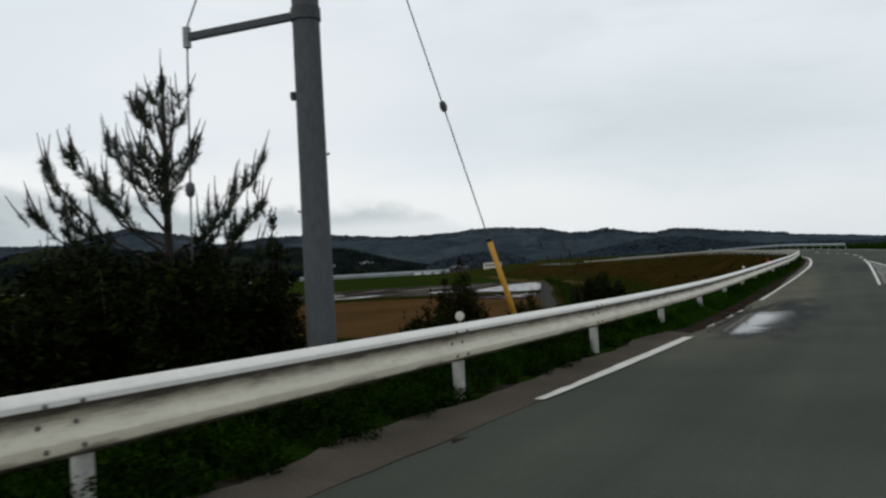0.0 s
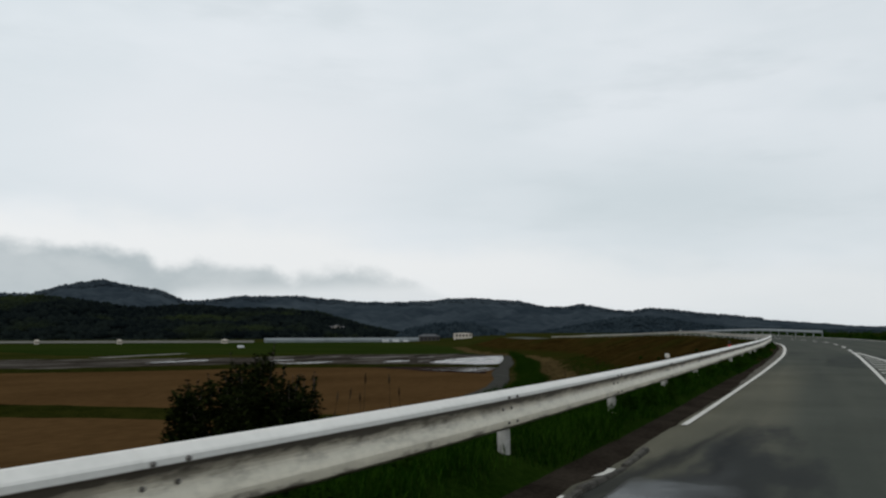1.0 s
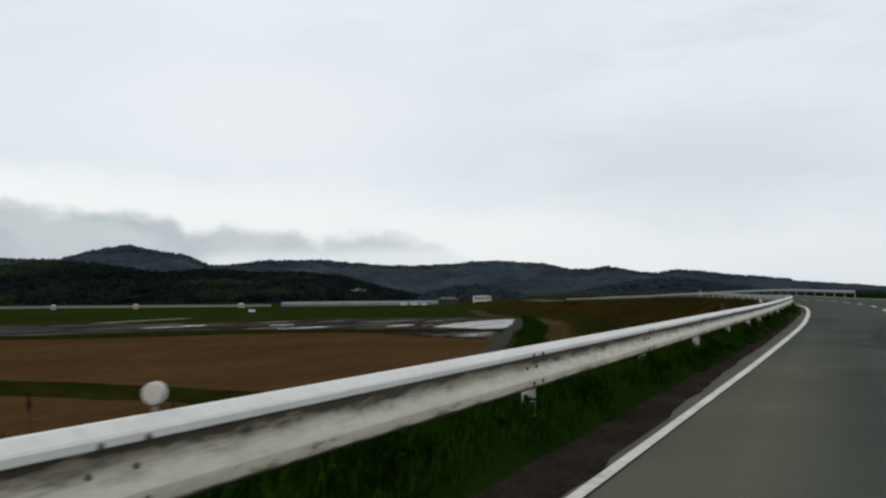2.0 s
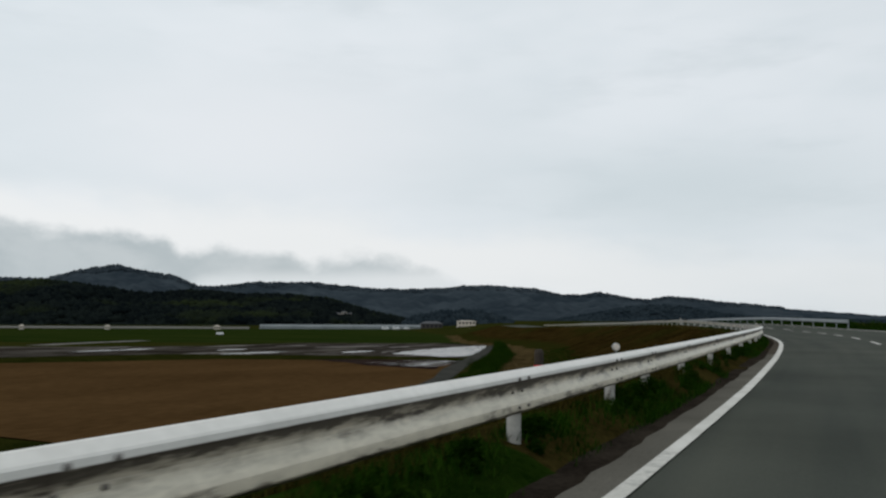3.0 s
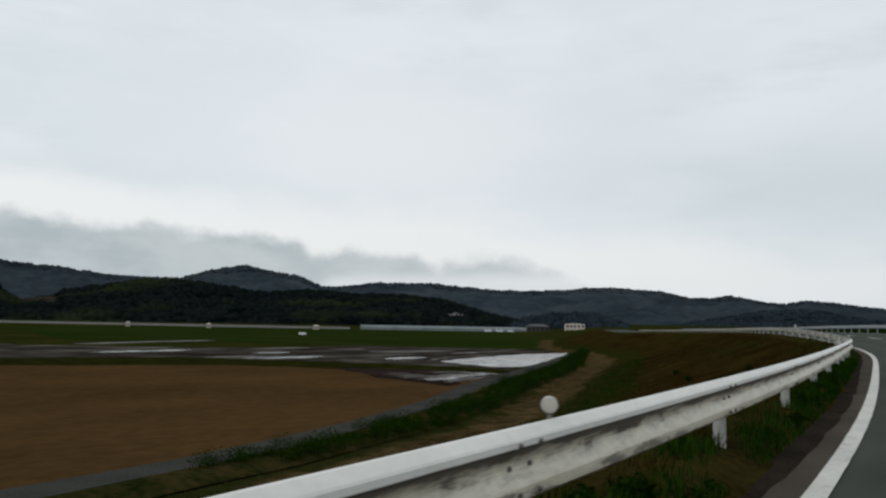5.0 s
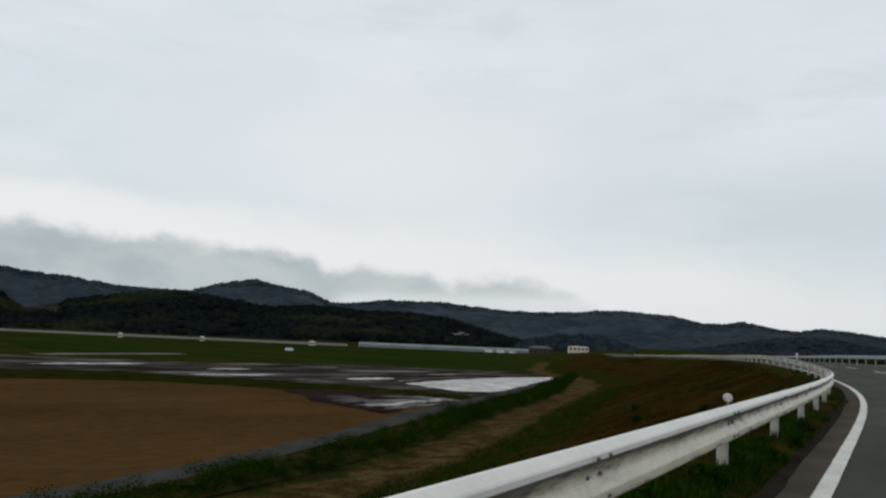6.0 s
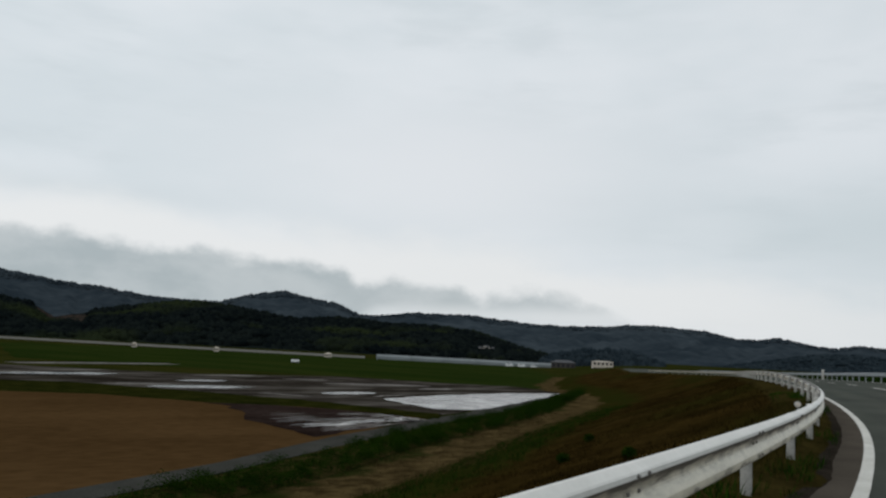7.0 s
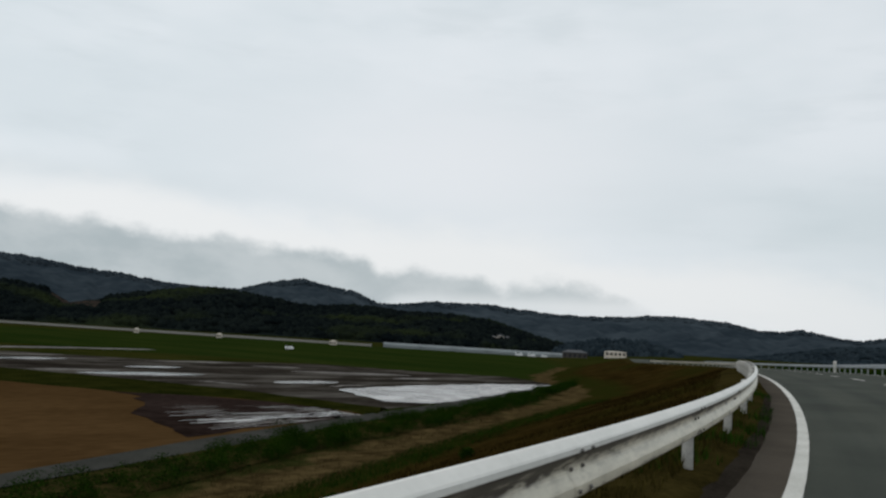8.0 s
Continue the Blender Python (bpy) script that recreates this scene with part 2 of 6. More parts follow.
def rail_paint_material():
    """White rail paint: clean top, cream lower ridge, black-brown grime and drips on the web; groove and underside
    shade is painted in.
    """
    m = mat("rail_paint", (0.62, 0.610, 0.570), (0.72, 0.705, 0.662), 0.45, 1.5, 18, 0.08, gap=0.002, spec=0.3)
    nt = m.node_tree
    N, L = nt.nodes.new, nt.links.new
    b, ramp = nt.nodes["Principled BSDF"], [n for n in nt.nodes if n.type == "VALTORGB"][0]
    uv, sep = N("ShaderNodeUVMap"), N("ShaderNodeSeparateXYZ")
    L(uv.outputs[0], sep.inputs[0])

    def tex(scale, detail, rough):
        mp, n = N("ShaderNodeMapping"), N("ShaderNodeTexNoise")
        mp.inputs["Scale"].default_value = scale
        n.inputs["Scale"].default_value, n.inputs["Detail"].default_value, n.inputs["Roughness"].default_value = 1.0, detail, rough
        L(uv.outputs[0], mp.inputs[0])
        L(mp.outputs[0], n.inputs["Vector"])
        return n.outputs[0]

    def by_height(stops, height=None):
        r = N("ShaderNodeValToRGB")
        e = r.color_ramp.elements
        e[0].position, e[0].color = stops[0][0], (*stops[0][1], 1)
        e[1].position, e[1].color = stops[-1][0], (*stops[-1][1], 1)
        for p, c in stops[1:-1]:
            e.new(p).color = (*c, 1)
        L(sep.outputs[1] if height is None else height, r.inputs[0])
        return r.outputs[0]

    def math_node(op, a, c, d=None):
        n = N("ShaderNodeMath")
        n.operation = op
        for k, v in enumerate((a, c) if d is None else (a, c, d)):
            if isinstance(v, (int, float)):
                n.inputs[k].default_value = v
            else:
                L(v, n.inputs[k])
        return n.outputs[0]

    def lift(v, lo, hi):
        n = N("ShaderNodeMapRange")
        n.inputs[1].default_value, n.inputs[2].default_value = lo, hi
        L(v, n.inputs[0])
        return n.outputs[0]

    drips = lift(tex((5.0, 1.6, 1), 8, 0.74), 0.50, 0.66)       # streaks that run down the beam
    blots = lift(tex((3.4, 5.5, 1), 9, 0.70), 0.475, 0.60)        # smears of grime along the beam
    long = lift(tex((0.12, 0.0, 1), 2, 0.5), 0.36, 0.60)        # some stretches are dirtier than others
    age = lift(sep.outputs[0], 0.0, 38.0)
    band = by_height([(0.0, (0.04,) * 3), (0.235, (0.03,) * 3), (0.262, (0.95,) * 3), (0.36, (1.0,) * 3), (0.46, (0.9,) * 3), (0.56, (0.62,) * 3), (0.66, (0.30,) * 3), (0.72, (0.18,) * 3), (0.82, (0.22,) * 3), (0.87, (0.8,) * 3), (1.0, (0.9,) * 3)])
    # cream lower paint, also darkened where shade falls in the groove and underside
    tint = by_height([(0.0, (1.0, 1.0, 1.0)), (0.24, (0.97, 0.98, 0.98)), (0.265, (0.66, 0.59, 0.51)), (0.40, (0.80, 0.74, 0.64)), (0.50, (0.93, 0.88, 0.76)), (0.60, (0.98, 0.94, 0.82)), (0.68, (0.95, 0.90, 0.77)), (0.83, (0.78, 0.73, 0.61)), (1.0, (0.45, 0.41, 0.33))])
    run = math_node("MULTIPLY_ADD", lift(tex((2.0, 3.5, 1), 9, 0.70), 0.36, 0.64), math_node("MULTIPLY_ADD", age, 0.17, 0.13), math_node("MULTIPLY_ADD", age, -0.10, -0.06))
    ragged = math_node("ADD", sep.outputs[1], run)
    # groove and underside shade put into the colour, together with the grime there
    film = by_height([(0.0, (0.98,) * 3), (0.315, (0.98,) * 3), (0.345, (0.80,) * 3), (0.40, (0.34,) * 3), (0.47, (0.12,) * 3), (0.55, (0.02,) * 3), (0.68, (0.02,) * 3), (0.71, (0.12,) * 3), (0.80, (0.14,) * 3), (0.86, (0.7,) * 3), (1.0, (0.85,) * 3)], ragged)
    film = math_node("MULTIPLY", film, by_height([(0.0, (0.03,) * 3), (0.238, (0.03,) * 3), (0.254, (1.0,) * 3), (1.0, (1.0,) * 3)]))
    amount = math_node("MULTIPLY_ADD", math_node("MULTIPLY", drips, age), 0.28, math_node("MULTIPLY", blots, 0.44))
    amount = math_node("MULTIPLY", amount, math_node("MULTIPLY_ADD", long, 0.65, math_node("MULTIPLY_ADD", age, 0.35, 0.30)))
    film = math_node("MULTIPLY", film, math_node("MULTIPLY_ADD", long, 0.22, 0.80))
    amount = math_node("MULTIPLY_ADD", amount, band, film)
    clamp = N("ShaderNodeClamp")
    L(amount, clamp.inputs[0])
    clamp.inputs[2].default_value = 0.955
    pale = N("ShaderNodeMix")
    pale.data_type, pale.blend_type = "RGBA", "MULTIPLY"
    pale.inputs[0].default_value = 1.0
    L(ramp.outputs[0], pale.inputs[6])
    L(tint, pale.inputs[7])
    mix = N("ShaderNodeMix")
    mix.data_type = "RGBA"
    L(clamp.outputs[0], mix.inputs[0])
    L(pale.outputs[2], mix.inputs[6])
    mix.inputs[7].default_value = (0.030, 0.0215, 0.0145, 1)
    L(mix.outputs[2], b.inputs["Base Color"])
    return m


def slope_material():
    """Dead grass over earth: dark brown, olive on the upper bank and in a fringe above the bare tan foot."""
    m = mat("dry_slope_ground", (0.0085, 0.0056, 0.0014), (0.033, 0.0208, 0.0054), 0.95, 0.30, 3.0, 0.9, gap=0.12, spec=0.0)
    nt = m.node_tree
    N, L = nt.nodes.new, nt.links.new
    b, ramp = nt.nodes["Principled BSDF"], [n for n in nt.nodes if n.type == "VALTORGB"][0]
    tc = [n for n in nt.nodes if n.type == "TEX_COORD"][0]

    def tex(scale, detail, rough=0.5):
        n = N("ShaderNodeTexNoise")
        n.inputs["Scale"].default_value, n.inputs["Detail"].default_value, n.inputs["Roughness"].default_value = scale, detail, rough
        L(tc.outputs["Object"], n.inputs["Vector"])
        return n.outputs[0]

    def calc(op, *args):
        n = N("ShaderNodeMath")
        n.operation = op
        for k, v in enumerate(args):
            if isinstance(v, (int, float)):
                n.inputs[k].default_value = v
            else:
                L(v, n.inputs[k])
        return n.outputs[0]

    def step(v, lo, hi, a=0.0, b=1.0):
        n = N("ShaderNodeMapRange")
        n.interpolation_type = "SMOOTHSTEP"
        for k, q in enumerate((lo, hi, a, b)):
            n.inputs[k + 1].default_value = q
        L(v, n.inputs[0])
        return n.outputs[0]

    def blend(f, a, c):
        n = N("ShaderNodeMix")
        n.data_type = "RGBA"
        L(f, n.inputs[0])
        for k, v in ((6, a), (7, c)):
            if isinstance(v, tuple):
                n.inputs[k].default_value = (*v, 1)
            else:
                L(v, n.inputs[k])
        return n.outputs[2]

    uv, sep = N("ShaderNodeUVMap"), N("ShaderNodeSeparateXYZ")
    L(uv.outputs[0], sep.inputs[0])
    along, off = sep.outputs[0], sep.outputs[1]
    rag = tex(0.22, 7, 0.65)
    ragged = calc("MULTIPLY_ADD", calc("SUBTRACT", rag, 0.5), 8.0, off)
    # weathered tan streaks in the dead grass
    col = blend(step(tex(0.09, 6, 0.6), 0.52, 0.70, 0.0, 0.45), ramp.outputs[0], (0.036, 0.0245, 0.0075))
    # olive grass: wide patches high on the bank, and a fringe over the bare foot
    patch_f = calc("MULTIPLY", step(tex(0.055, 5), 0.44, 0.66, 0.0, 0.65), step(ragged, -9.0, -3.5, 0.25, 1.0))
    fringe = calc("MULTIPLY", step(ragged, -20.5, -18.5), step(ragged, -11.5, -15.5))
    green = calc("MAXIMUM", patch_f, calc("MULTIPLY", fringe, step(tex(0.12, 4), 0.36, 0.54, 0.55, 1.0)))
    col = blend(green, col, (0.0150, 0.0165, 0.0030))
    # bare tan earth along the foot
    tan = blend(step(tex(0.7, 6, 0.6), 0.35, 0.65), (0.026, 0.0180, 0.0070), (0.072, 0.051, 0.0215))
    col = blend(calc("MULTIPLY", step(ragged, -18.6, -20.0), step(along, 70.0, 100.0, 0.45, 1.0)), col, tan)
    # weeds creep back in towards the lane
    col = blend(calc("MULTIPLY", step(ragged, -23.6, -25.2), 0.85), col, (0.0100, 0.0165, 0.0030))
    L(col, b.inputs["Base Color"])
    return m


def near_forest_material():
    """Dark conifer wood with a few spring-green stands; each crown has its own tone."""
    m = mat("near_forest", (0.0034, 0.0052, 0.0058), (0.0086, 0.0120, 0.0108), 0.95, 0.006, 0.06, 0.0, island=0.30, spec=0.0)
    nt = m.node_tree
    N, L = nt.nodes.new, nt.links.new
    b, ramp = nt.nodes["Principled BSDF"], [n for n in nt.nodes if n.type == "VALTORGB"][0]
    tc = [n for n in nt.nodes if n.type == "TEX_COORD"][0]
    n1, r = N("ShaderNodeTexNoise"), N("ShaderNodeMapRange")
    n1.inputs["Scale"].default_value, n1.inputs["Detail"].default_value = 0.0085, 4
    r.inputs[1].default_value, r.inputs[2].default_value, r.inputs[4].default_value = 0.55, 0.69, 0.9
    L(tc.outputs["Object"], n1.inputs["Vector"])
    L(n1.outputs[0], r.inputs[0])
    mix = N("ShaderNodeMix")
    mix.data_type = "RGBA"
    L(r.outputs[0], mix.inputs[0])
    L(ramp.outputs[0], mix.inputs[6])
    mix.inputs[7].default_value = (0.0165, 0.0225, 0.0095, 1)
    L(mix.outputs[2], b.inputs["Base Color"])
    return m


def mud_material():
    """Flooded paddy mud: dark wet clods, with pale mud and wet sheen painted in as long smears."""
    m = mat("wet_mud", (0.0115, 0.0094, 0.0072), (0.033, 0.0280, 0.0225), 0.95, 0.12, 1.2, 0.6, gap=0.05, spec=0.0)
    nt = m.node_tree
    N, L = nt.nodes.new, nt.links.new
    b, ramp = nt.nodes["Principled BSDF"], [n for n in nt.nodes if n.type == "VALTORGB"][0]
    tc, mp, n1, r, mix = N("ShaderNodeTexCoord"), N("ShaderNodeMapping"), N("ShaderNodeTexNoise"), N("ShaderNodeMapRange"), N("ShaderNodeMix")
    mp.inputs["Scale"].default_value, mp.inputs["Rotation"].default_value = (0.20, 0.05, 1), (0, 0, radians(-12))
    n1.inputs["Scale"].default_value, n1.inputs["Detail"].default_value, n1.inputs["Roughness"].default_value = 1.0, 7, 0.62
    r.inputs[1].default_value, r.inputs[2].default_value, r.inputs[4].default_value = 0.47, 0.66, 0.85
    L(tc.outputs["Object"], mp.inputs[0])
    L(mp.outputs[0], n1.inputs["Vector"])
    L(n1.outputs[0], r.inputs[0])
    mix.data_type = "RGBA"
    L(r.outputs[0], mix.inputs[0])
    L(ramp.outputs[0], mix.inputs[6])
    mix.inputs[7].default_value = (0.105, 0.096, 0.084, 1)
    L(mix.outputs[2], b.inputs["Base Color"])
    return m


def line_material():
    """Thermoplastic line, chipped and dirty, worn through to the asphalt in places."""
    m = mat("road_line_paint", (0.44, 0.43, 0.385), (0.60, 0.59, 0.545), 0.75, 1.6, 30, 0.3, gap=0.003, spec=0.2)
    nt = m.node_tree
    N, L = nt.nodes.new, nt.links.new
    b, ramp = nt.nodes["Principled BSDF"], [n for n in nt.nodes if n.type == "VALTORGB"][0]
    tc = [n for n in nt.nodes if n.type == "TEX_COORD"][0]
    n1, n2 = N("ShaderNodeTexNoise"), N("ShaderNodeTexNoise")
    n1.inputs["Scale"].default_value, n1.inputs["Detail"].default_value = 9.0, 6
    n2.inputs["Scale"].default_value, n2.inputs["Detail"].default_value = 0.35, 2
    for n in (n1, n2):
        L(tc.outputs["Object"], n.inputs["Vector"])
    s = N("ShaderNodeMath")
    s.operation = "MULTIPLY_ADD"
    s.inputs[1].default_value = 0.6
    L(n2.outputs[0], s.inputs[0])
    L(n1.outputs[0], s.inputs[2])
    r = N("ShaderNodeMapRange")
    r.inputs[1].default_value, r.inputs[2].default_value, r.inputs[4].default_value = 0.90, 1.08, 0.38
    L(s.outputs[0], r.inputs[0])
    mix = N("ShaderNodeMix")
    mix.data_type = "RGBA"
    L(r.outputs[0], mix.inputs[0])
    L(ramp.outputs[0], mix.inputs[6])
    mix.inputs[7].default_value = (0.07, 0.066, 0.055, 1)
    L(mix.outputs[2], b.inputs["Base Color"])
    return m


def water_material(name, tint, rough=0.06, silt=0.25):
    m = bpy.data.materials.new(name)
    m.use_nodes = True
    nt = m.node_tree
    b = nt.nodes["Principled BSDF"]
    b.inputs["Base Color"].default_value, b.inputs["Roughness"].default_value = (*tint, 1), rough
    b.inputs["IOR"].default_value, b.inputs["Specular IOR Level"].default_value = 1.33, 0.5
    tc, n, bp = nt.nodes.new("ShaderNodeTexCoord"), nt.nodes.new("ShaderNodeTexNoise"), nt.nodes.new("ShaderNodeBump")
    n.inputs["Scale"].default_value = 3.0
    bp.inputs["Strength"].default_value, bp.inputs["Distance"].default_value = 0.06, 0.01
    nt.links.new(tc.outputs["Object"], n.inputs["Vector"])
    nt.links.new(n.outputs[0], bp.inputs["Height"])
    nt.links.new(bp.outputs[0], b.inputs["Normal"])
    # silt shows through where the water is thin
    n2, r = nt.nodes.new("ShaderNodeTexNoise"), nt.nodes.new("ShaderNodeMapRange")
    n2.inputs["Scale"].default_value, n2.inputs["Detail"].default_value = 0.22, 6
    r.inputs[1].default_value, r.inputs[2].default_value, r.inputs[3].default_value, r.inputs[4].default_value = 0.42, 0.68, rough, rough + silt
    nt.links.new(tc.outputs["Object"], n2.inputs["Vector"])
    nt.links.new(n2.outputs[0], r.inputs[0])
    nt.links.new(r.outputs[0], b.inputs["Roughness"])
    return m


def puddle_material():
    """Still rain water against the kerb that thins out to nothing towards the lane."""
    m = water_material("puddle_water", (0.017, 0.018, 0.0175), 0.05, 0.0)
    nt = m.node_tree
    N, L = nt.nodes.new, nt.links.new
    b = nt.nodes["Principled BSDF"]
    tc, sep, rag = N("ShaderNodeTexCoord"), N("ShaderNodeSeparateXYZ"), N("ShaderNodeTexNoise")
    rag.inputs["Scale"].default_value, rag.inputs["Detail"].default_value = 1.5, 5
    L(tc.outputs["Object"], rag.inputs["Vector"])
    L(tc.outputs["Generated"], sep.inputs[0])

    def calc(op, *args):
        n = N("ShaderNodeMath")
        n.operation = op
        for k, v in enumerate(args):
            if isinstance(v, (int, float)):
                n.inputs[k].default_value = v
            else:
                L(v, n.inputs[k])
        return n.outputs[0]

    def step(v, lo, hi):
        r = N("ShaderNodeMapRange")
        r.interpolation_type = "SMOOTHSTEP"
        r.inputs[1].default_value, r.inputs[2].default_value = lo, hi
        L(v, r.inputs[0])
        return r.outputs[0]

    ragged = calc("MULTIPLY_ADD", calc("SUBTRACT", rag.outputs[0], 0.5), 0.55, sep.outputs[0])
    ends = calc("MULTIPLY", step(sep.outputs[1], 0.02, 0.16), step(calc("MULTIPLY_ADD", rag.outputs[0], 0.25, sep.outputs[1]), 1.02, 0.86))
    L(calc("MULTIPLY", step(ragged, 0.72, 0.36), ends), b.inputs["Alpha"])
    b.inputs["Roughness"].default_value = 0.06
    b.inputs["Specular IOR Level"].default_value = 0.062
    return m


ASPHALT = asphalt_material()
SHOULDER = mat("shoulder_asphalt", (0.052, 0.045, 0.036), (0.083, 0.071, 0.058), 0.95, 0.8, 50, 0.5, gap=0.006, spec=0.0)
PALESHOULDER = mat("pale_shoulder_asphalt", (0.080, 0.076, 0.064), (0.125, 0.118, 0.100), 0.95, 0.8, 50, 0.5, gap=0.006, spec=0.0)
LINE = line_material()
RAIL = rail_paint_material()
POSTP = mat("post_paint", (0.34, 0.335, 0.31), (0.54, 0.535, 0.50), 0.5, 3, 25, 0.1, gap=0.002, spec=0.2)
BOLT = mat("bolt_steel", (0.05, 0.047, 0.043), (0.15, 0.14, 0.13), 0.5, 20, 90, 0.1, metal=0.3, gap=0.001)
CONC = mat("concrete", (0.16, 0.155, 0.145), (0.29, 0.28, 0.26), 0.9, 2.5, 35, 0.3, gap=0.004)
POLEC = mat("pole_concrete", (0.060, 0.064, 0.068), (0.100, 0.105, 0.110), 0.85, 1.2, 40, 0.2, stretch=(1, 1, 0.25), gap=0.003, spec=0.2)
WIRE = mat("dark_wire", (0.03, 0.032, 0.034), (0.06, 0.063, 0.066), 0.6, 6, 50, 0, metal=0.3)
STEEL = mat("galvanised_steel", (0.16, 0.17, 0.175), (0.27, 0.28, 0.285), 0.5, 6, 50, 0.1, metal=0.5, gap=0.001)
YELLOW = mat("yellow_plastic", (0.42, 0.20, 0.012), (0.56, 0.29, 0.02), 0.5, 5, 40, 0.05, gap=0.001)
BLACK = mat("black_rubber", (0.012, 0.012, 0.012), (0.03, 0.03, 0.03), 0.7, 8, 40, 0.1, gap=0.001)
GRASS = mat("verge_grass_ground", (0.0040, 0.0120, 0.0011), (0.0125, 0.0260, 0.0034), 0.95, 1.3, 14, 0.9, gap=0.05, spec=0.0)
BLADE = mat("grass_blades", (0.0045, 0.0200, 0.0014), (0.0215, 0.0530, 0.0050), 0.85, 1.2, 9, 0, island=0.5, spec=0.0)
WEED = mat("weed_leaves", (0.0050, 0.0165, 0.0014), (0.0165, 0.0370, 0.0038), 0.85, 0.4, 5, 0, island=0.3, spec=0.0)
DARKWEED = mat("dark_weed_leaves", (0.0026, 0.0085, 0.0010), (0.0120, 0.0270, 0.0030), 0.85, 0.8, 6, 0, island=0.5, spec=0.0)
OLIVEBLADE = mat("olive_grass_blades", (0.0140, 0.0120, 0.0028), (0.050, 0.0405, 0.0100), 0.9, 0.5, 9, 0, island=0.4, spec=0.0)
DRYBLADE = mat("dry_grass_blades", (0.0085, 0.0055, 0.0014), (0.028, 0.0180, 0.0048), 0.9, 0.12, 9, 0, island=0.4, spec=0.0)
SLOPE = slope_material()
SOIL = mat("ploughed_soil", (0.043, 0.0240, 0.0092), (0.070, 0.0400, 0.0165), 0.95, 0.10, 1.6, 0.9, stretch=(1.0, 0.45, 1.0), gap=0.1, spec=0.0)
MUD = mud_material()
DARKMUD = mat("dark_wet_mud", (0.0105, 0.0068, 0.0055), (0.030, 0.0205, 0.0175), 0.95, 0.12, 1.2, 0.6, gap=0.05, spec=0.0)
MEADOW = mat("meadow_ground", (0.010, 0.0150, 0.0026), (0.028, 0.027, 0.0062), 0.95, 0.05, 0.9, 0.8, gap=0.1, spec=0.0)
FIELDGREEN = mat("young_green_field", (0.0070, 0.0165, 0.0025), (0.0200, 0.0275, 0.0055), 0.95, 0.015, 0.5, 0.8, stretch=(1, 3, 1), gap=0.1, spec=0.0)
DIKE = mat("dike_grass", (0.006, 0.0088, 0.0014), (0.020, 0.0205, 0.0042), 0.95, 0.35, 4.0, 0.9, gap=0.1, spec=0.0)
# matte pale colour stands in for the sheen of thin water on mud
PALEMUD_SHEEN = mat("pale_wet_mud_sheen", (0.06, 0.052, 0.046), (0.19, 0.175, 0.16), 0.9, 0.15, 1.5, 0.3, gap=0.03, spec=0.1)
WEEDGROUND = mat("weedy_bank_ground", (0.0060, 0.0110, 0.0022), (0.040, 0.0300, 0.0110), 0.95, 0.35, 2.5, 0.9, gap=0.1, spec=0.0)
STRAW = mat("straw_blades", (0.028, 0.020, 0.0065), (0.075, 0.056, 0.022), 0.9, 0.5, 9, 0, island=0.4, spec=0.0)
LANE = mat("lane_gravel", (0.031, 0.0315, 0.0275), (0.050, 0.050, 0.0440), 0.95, 0.3, 5.0, 0.4, gap=0.02, spec=0.0)
VERGEOLIVE = mat("olive_verge_ground", (0.011, 0.0090, 0.0026), (0.040, 0.0315, 0.0088), 0.95, 0.7, 12, 0.9, gap=0.04, spec=0.0)
DIRT = mat("roadside_dirt", (0.013, 0.0105, 0.0080), (0.034, 0.0280, 0.0215), 0.95, 1.5, 22, 0.9, gap=0.03, spec=0.0)
VERGEDRY = mat("dry_verge_ground", (0.012, 0.0098, 0.0028), (0.039, 0.0300, 0.0088), 0.95, 0.9, 12, 0.9, gap=0.04, spec=0.0)
# the far and middle woods carry distance haze in their blue-grey base colour
FOREST_FAR_HAZE = mat("far_forest_haze", (0.0190, 0.0270, 0.0340), (0.044, 0.0560, 0.0650), 0.95, 0.006, 0.035, 0.5, gap=9, island=0.12, spec=0.0)
FOREST_MID_HAZE = mat("mid_forest_haze", (0.0110, 0.0172, 0.0220), (0.022, 0.0310, 0.0370), 0.95, 0.008, 0.06, 0.0, island=0.35, spec=0.0)
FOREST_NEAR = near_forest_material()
WATER = water_material("paddy_water", (0.045, 0.040, 0.034), 0.10)
PUDDLE = puddle_material()
BARK = mat("bark", (0.016, 0.012, 0.009), (0.045, 0.034, 0.025), 0.9, 8, 40, 0.6, gap=0.01)
NEEDLE = mat("pine_needles", (0.006, 0.013, 0.006), (0.022, 0.038, 0.014), 0.7, 2, 10, 0, island=0.4, spec=0.25)
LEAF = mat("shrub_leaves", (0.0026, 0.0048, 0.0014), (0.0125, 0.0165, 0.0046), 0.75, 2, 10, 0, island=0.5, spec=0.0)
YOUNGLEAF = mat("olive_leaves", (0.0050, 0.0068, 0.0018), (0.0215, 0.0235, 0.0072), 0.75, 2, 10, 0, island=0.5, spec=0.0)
STALK = mat("dry_stalks", (0.020, 0.014, 0.008), (0.05, 0.037, 0.022), 0.9, 3, 12, 0, island=0.5, spec=0.0)
WALLW = mat("pale_wall_paint", (0.34, 0.29, 0.235), (0.47, 0.41, 0.34), 0.85, 0.6, 8, 0.1)
WALLPALE = mat("cream_wall_paint", (0.46, 0.41, 0.34), (0.60, 0.54, 0.46), 0.85, 0.6, 8, 0.1)
WALLB = mat("brown_wall_boards", (0.030, 0.026, 0.024), (0.06, 0.052, 0.047), 0.85, 0.6, 8, 0.1)
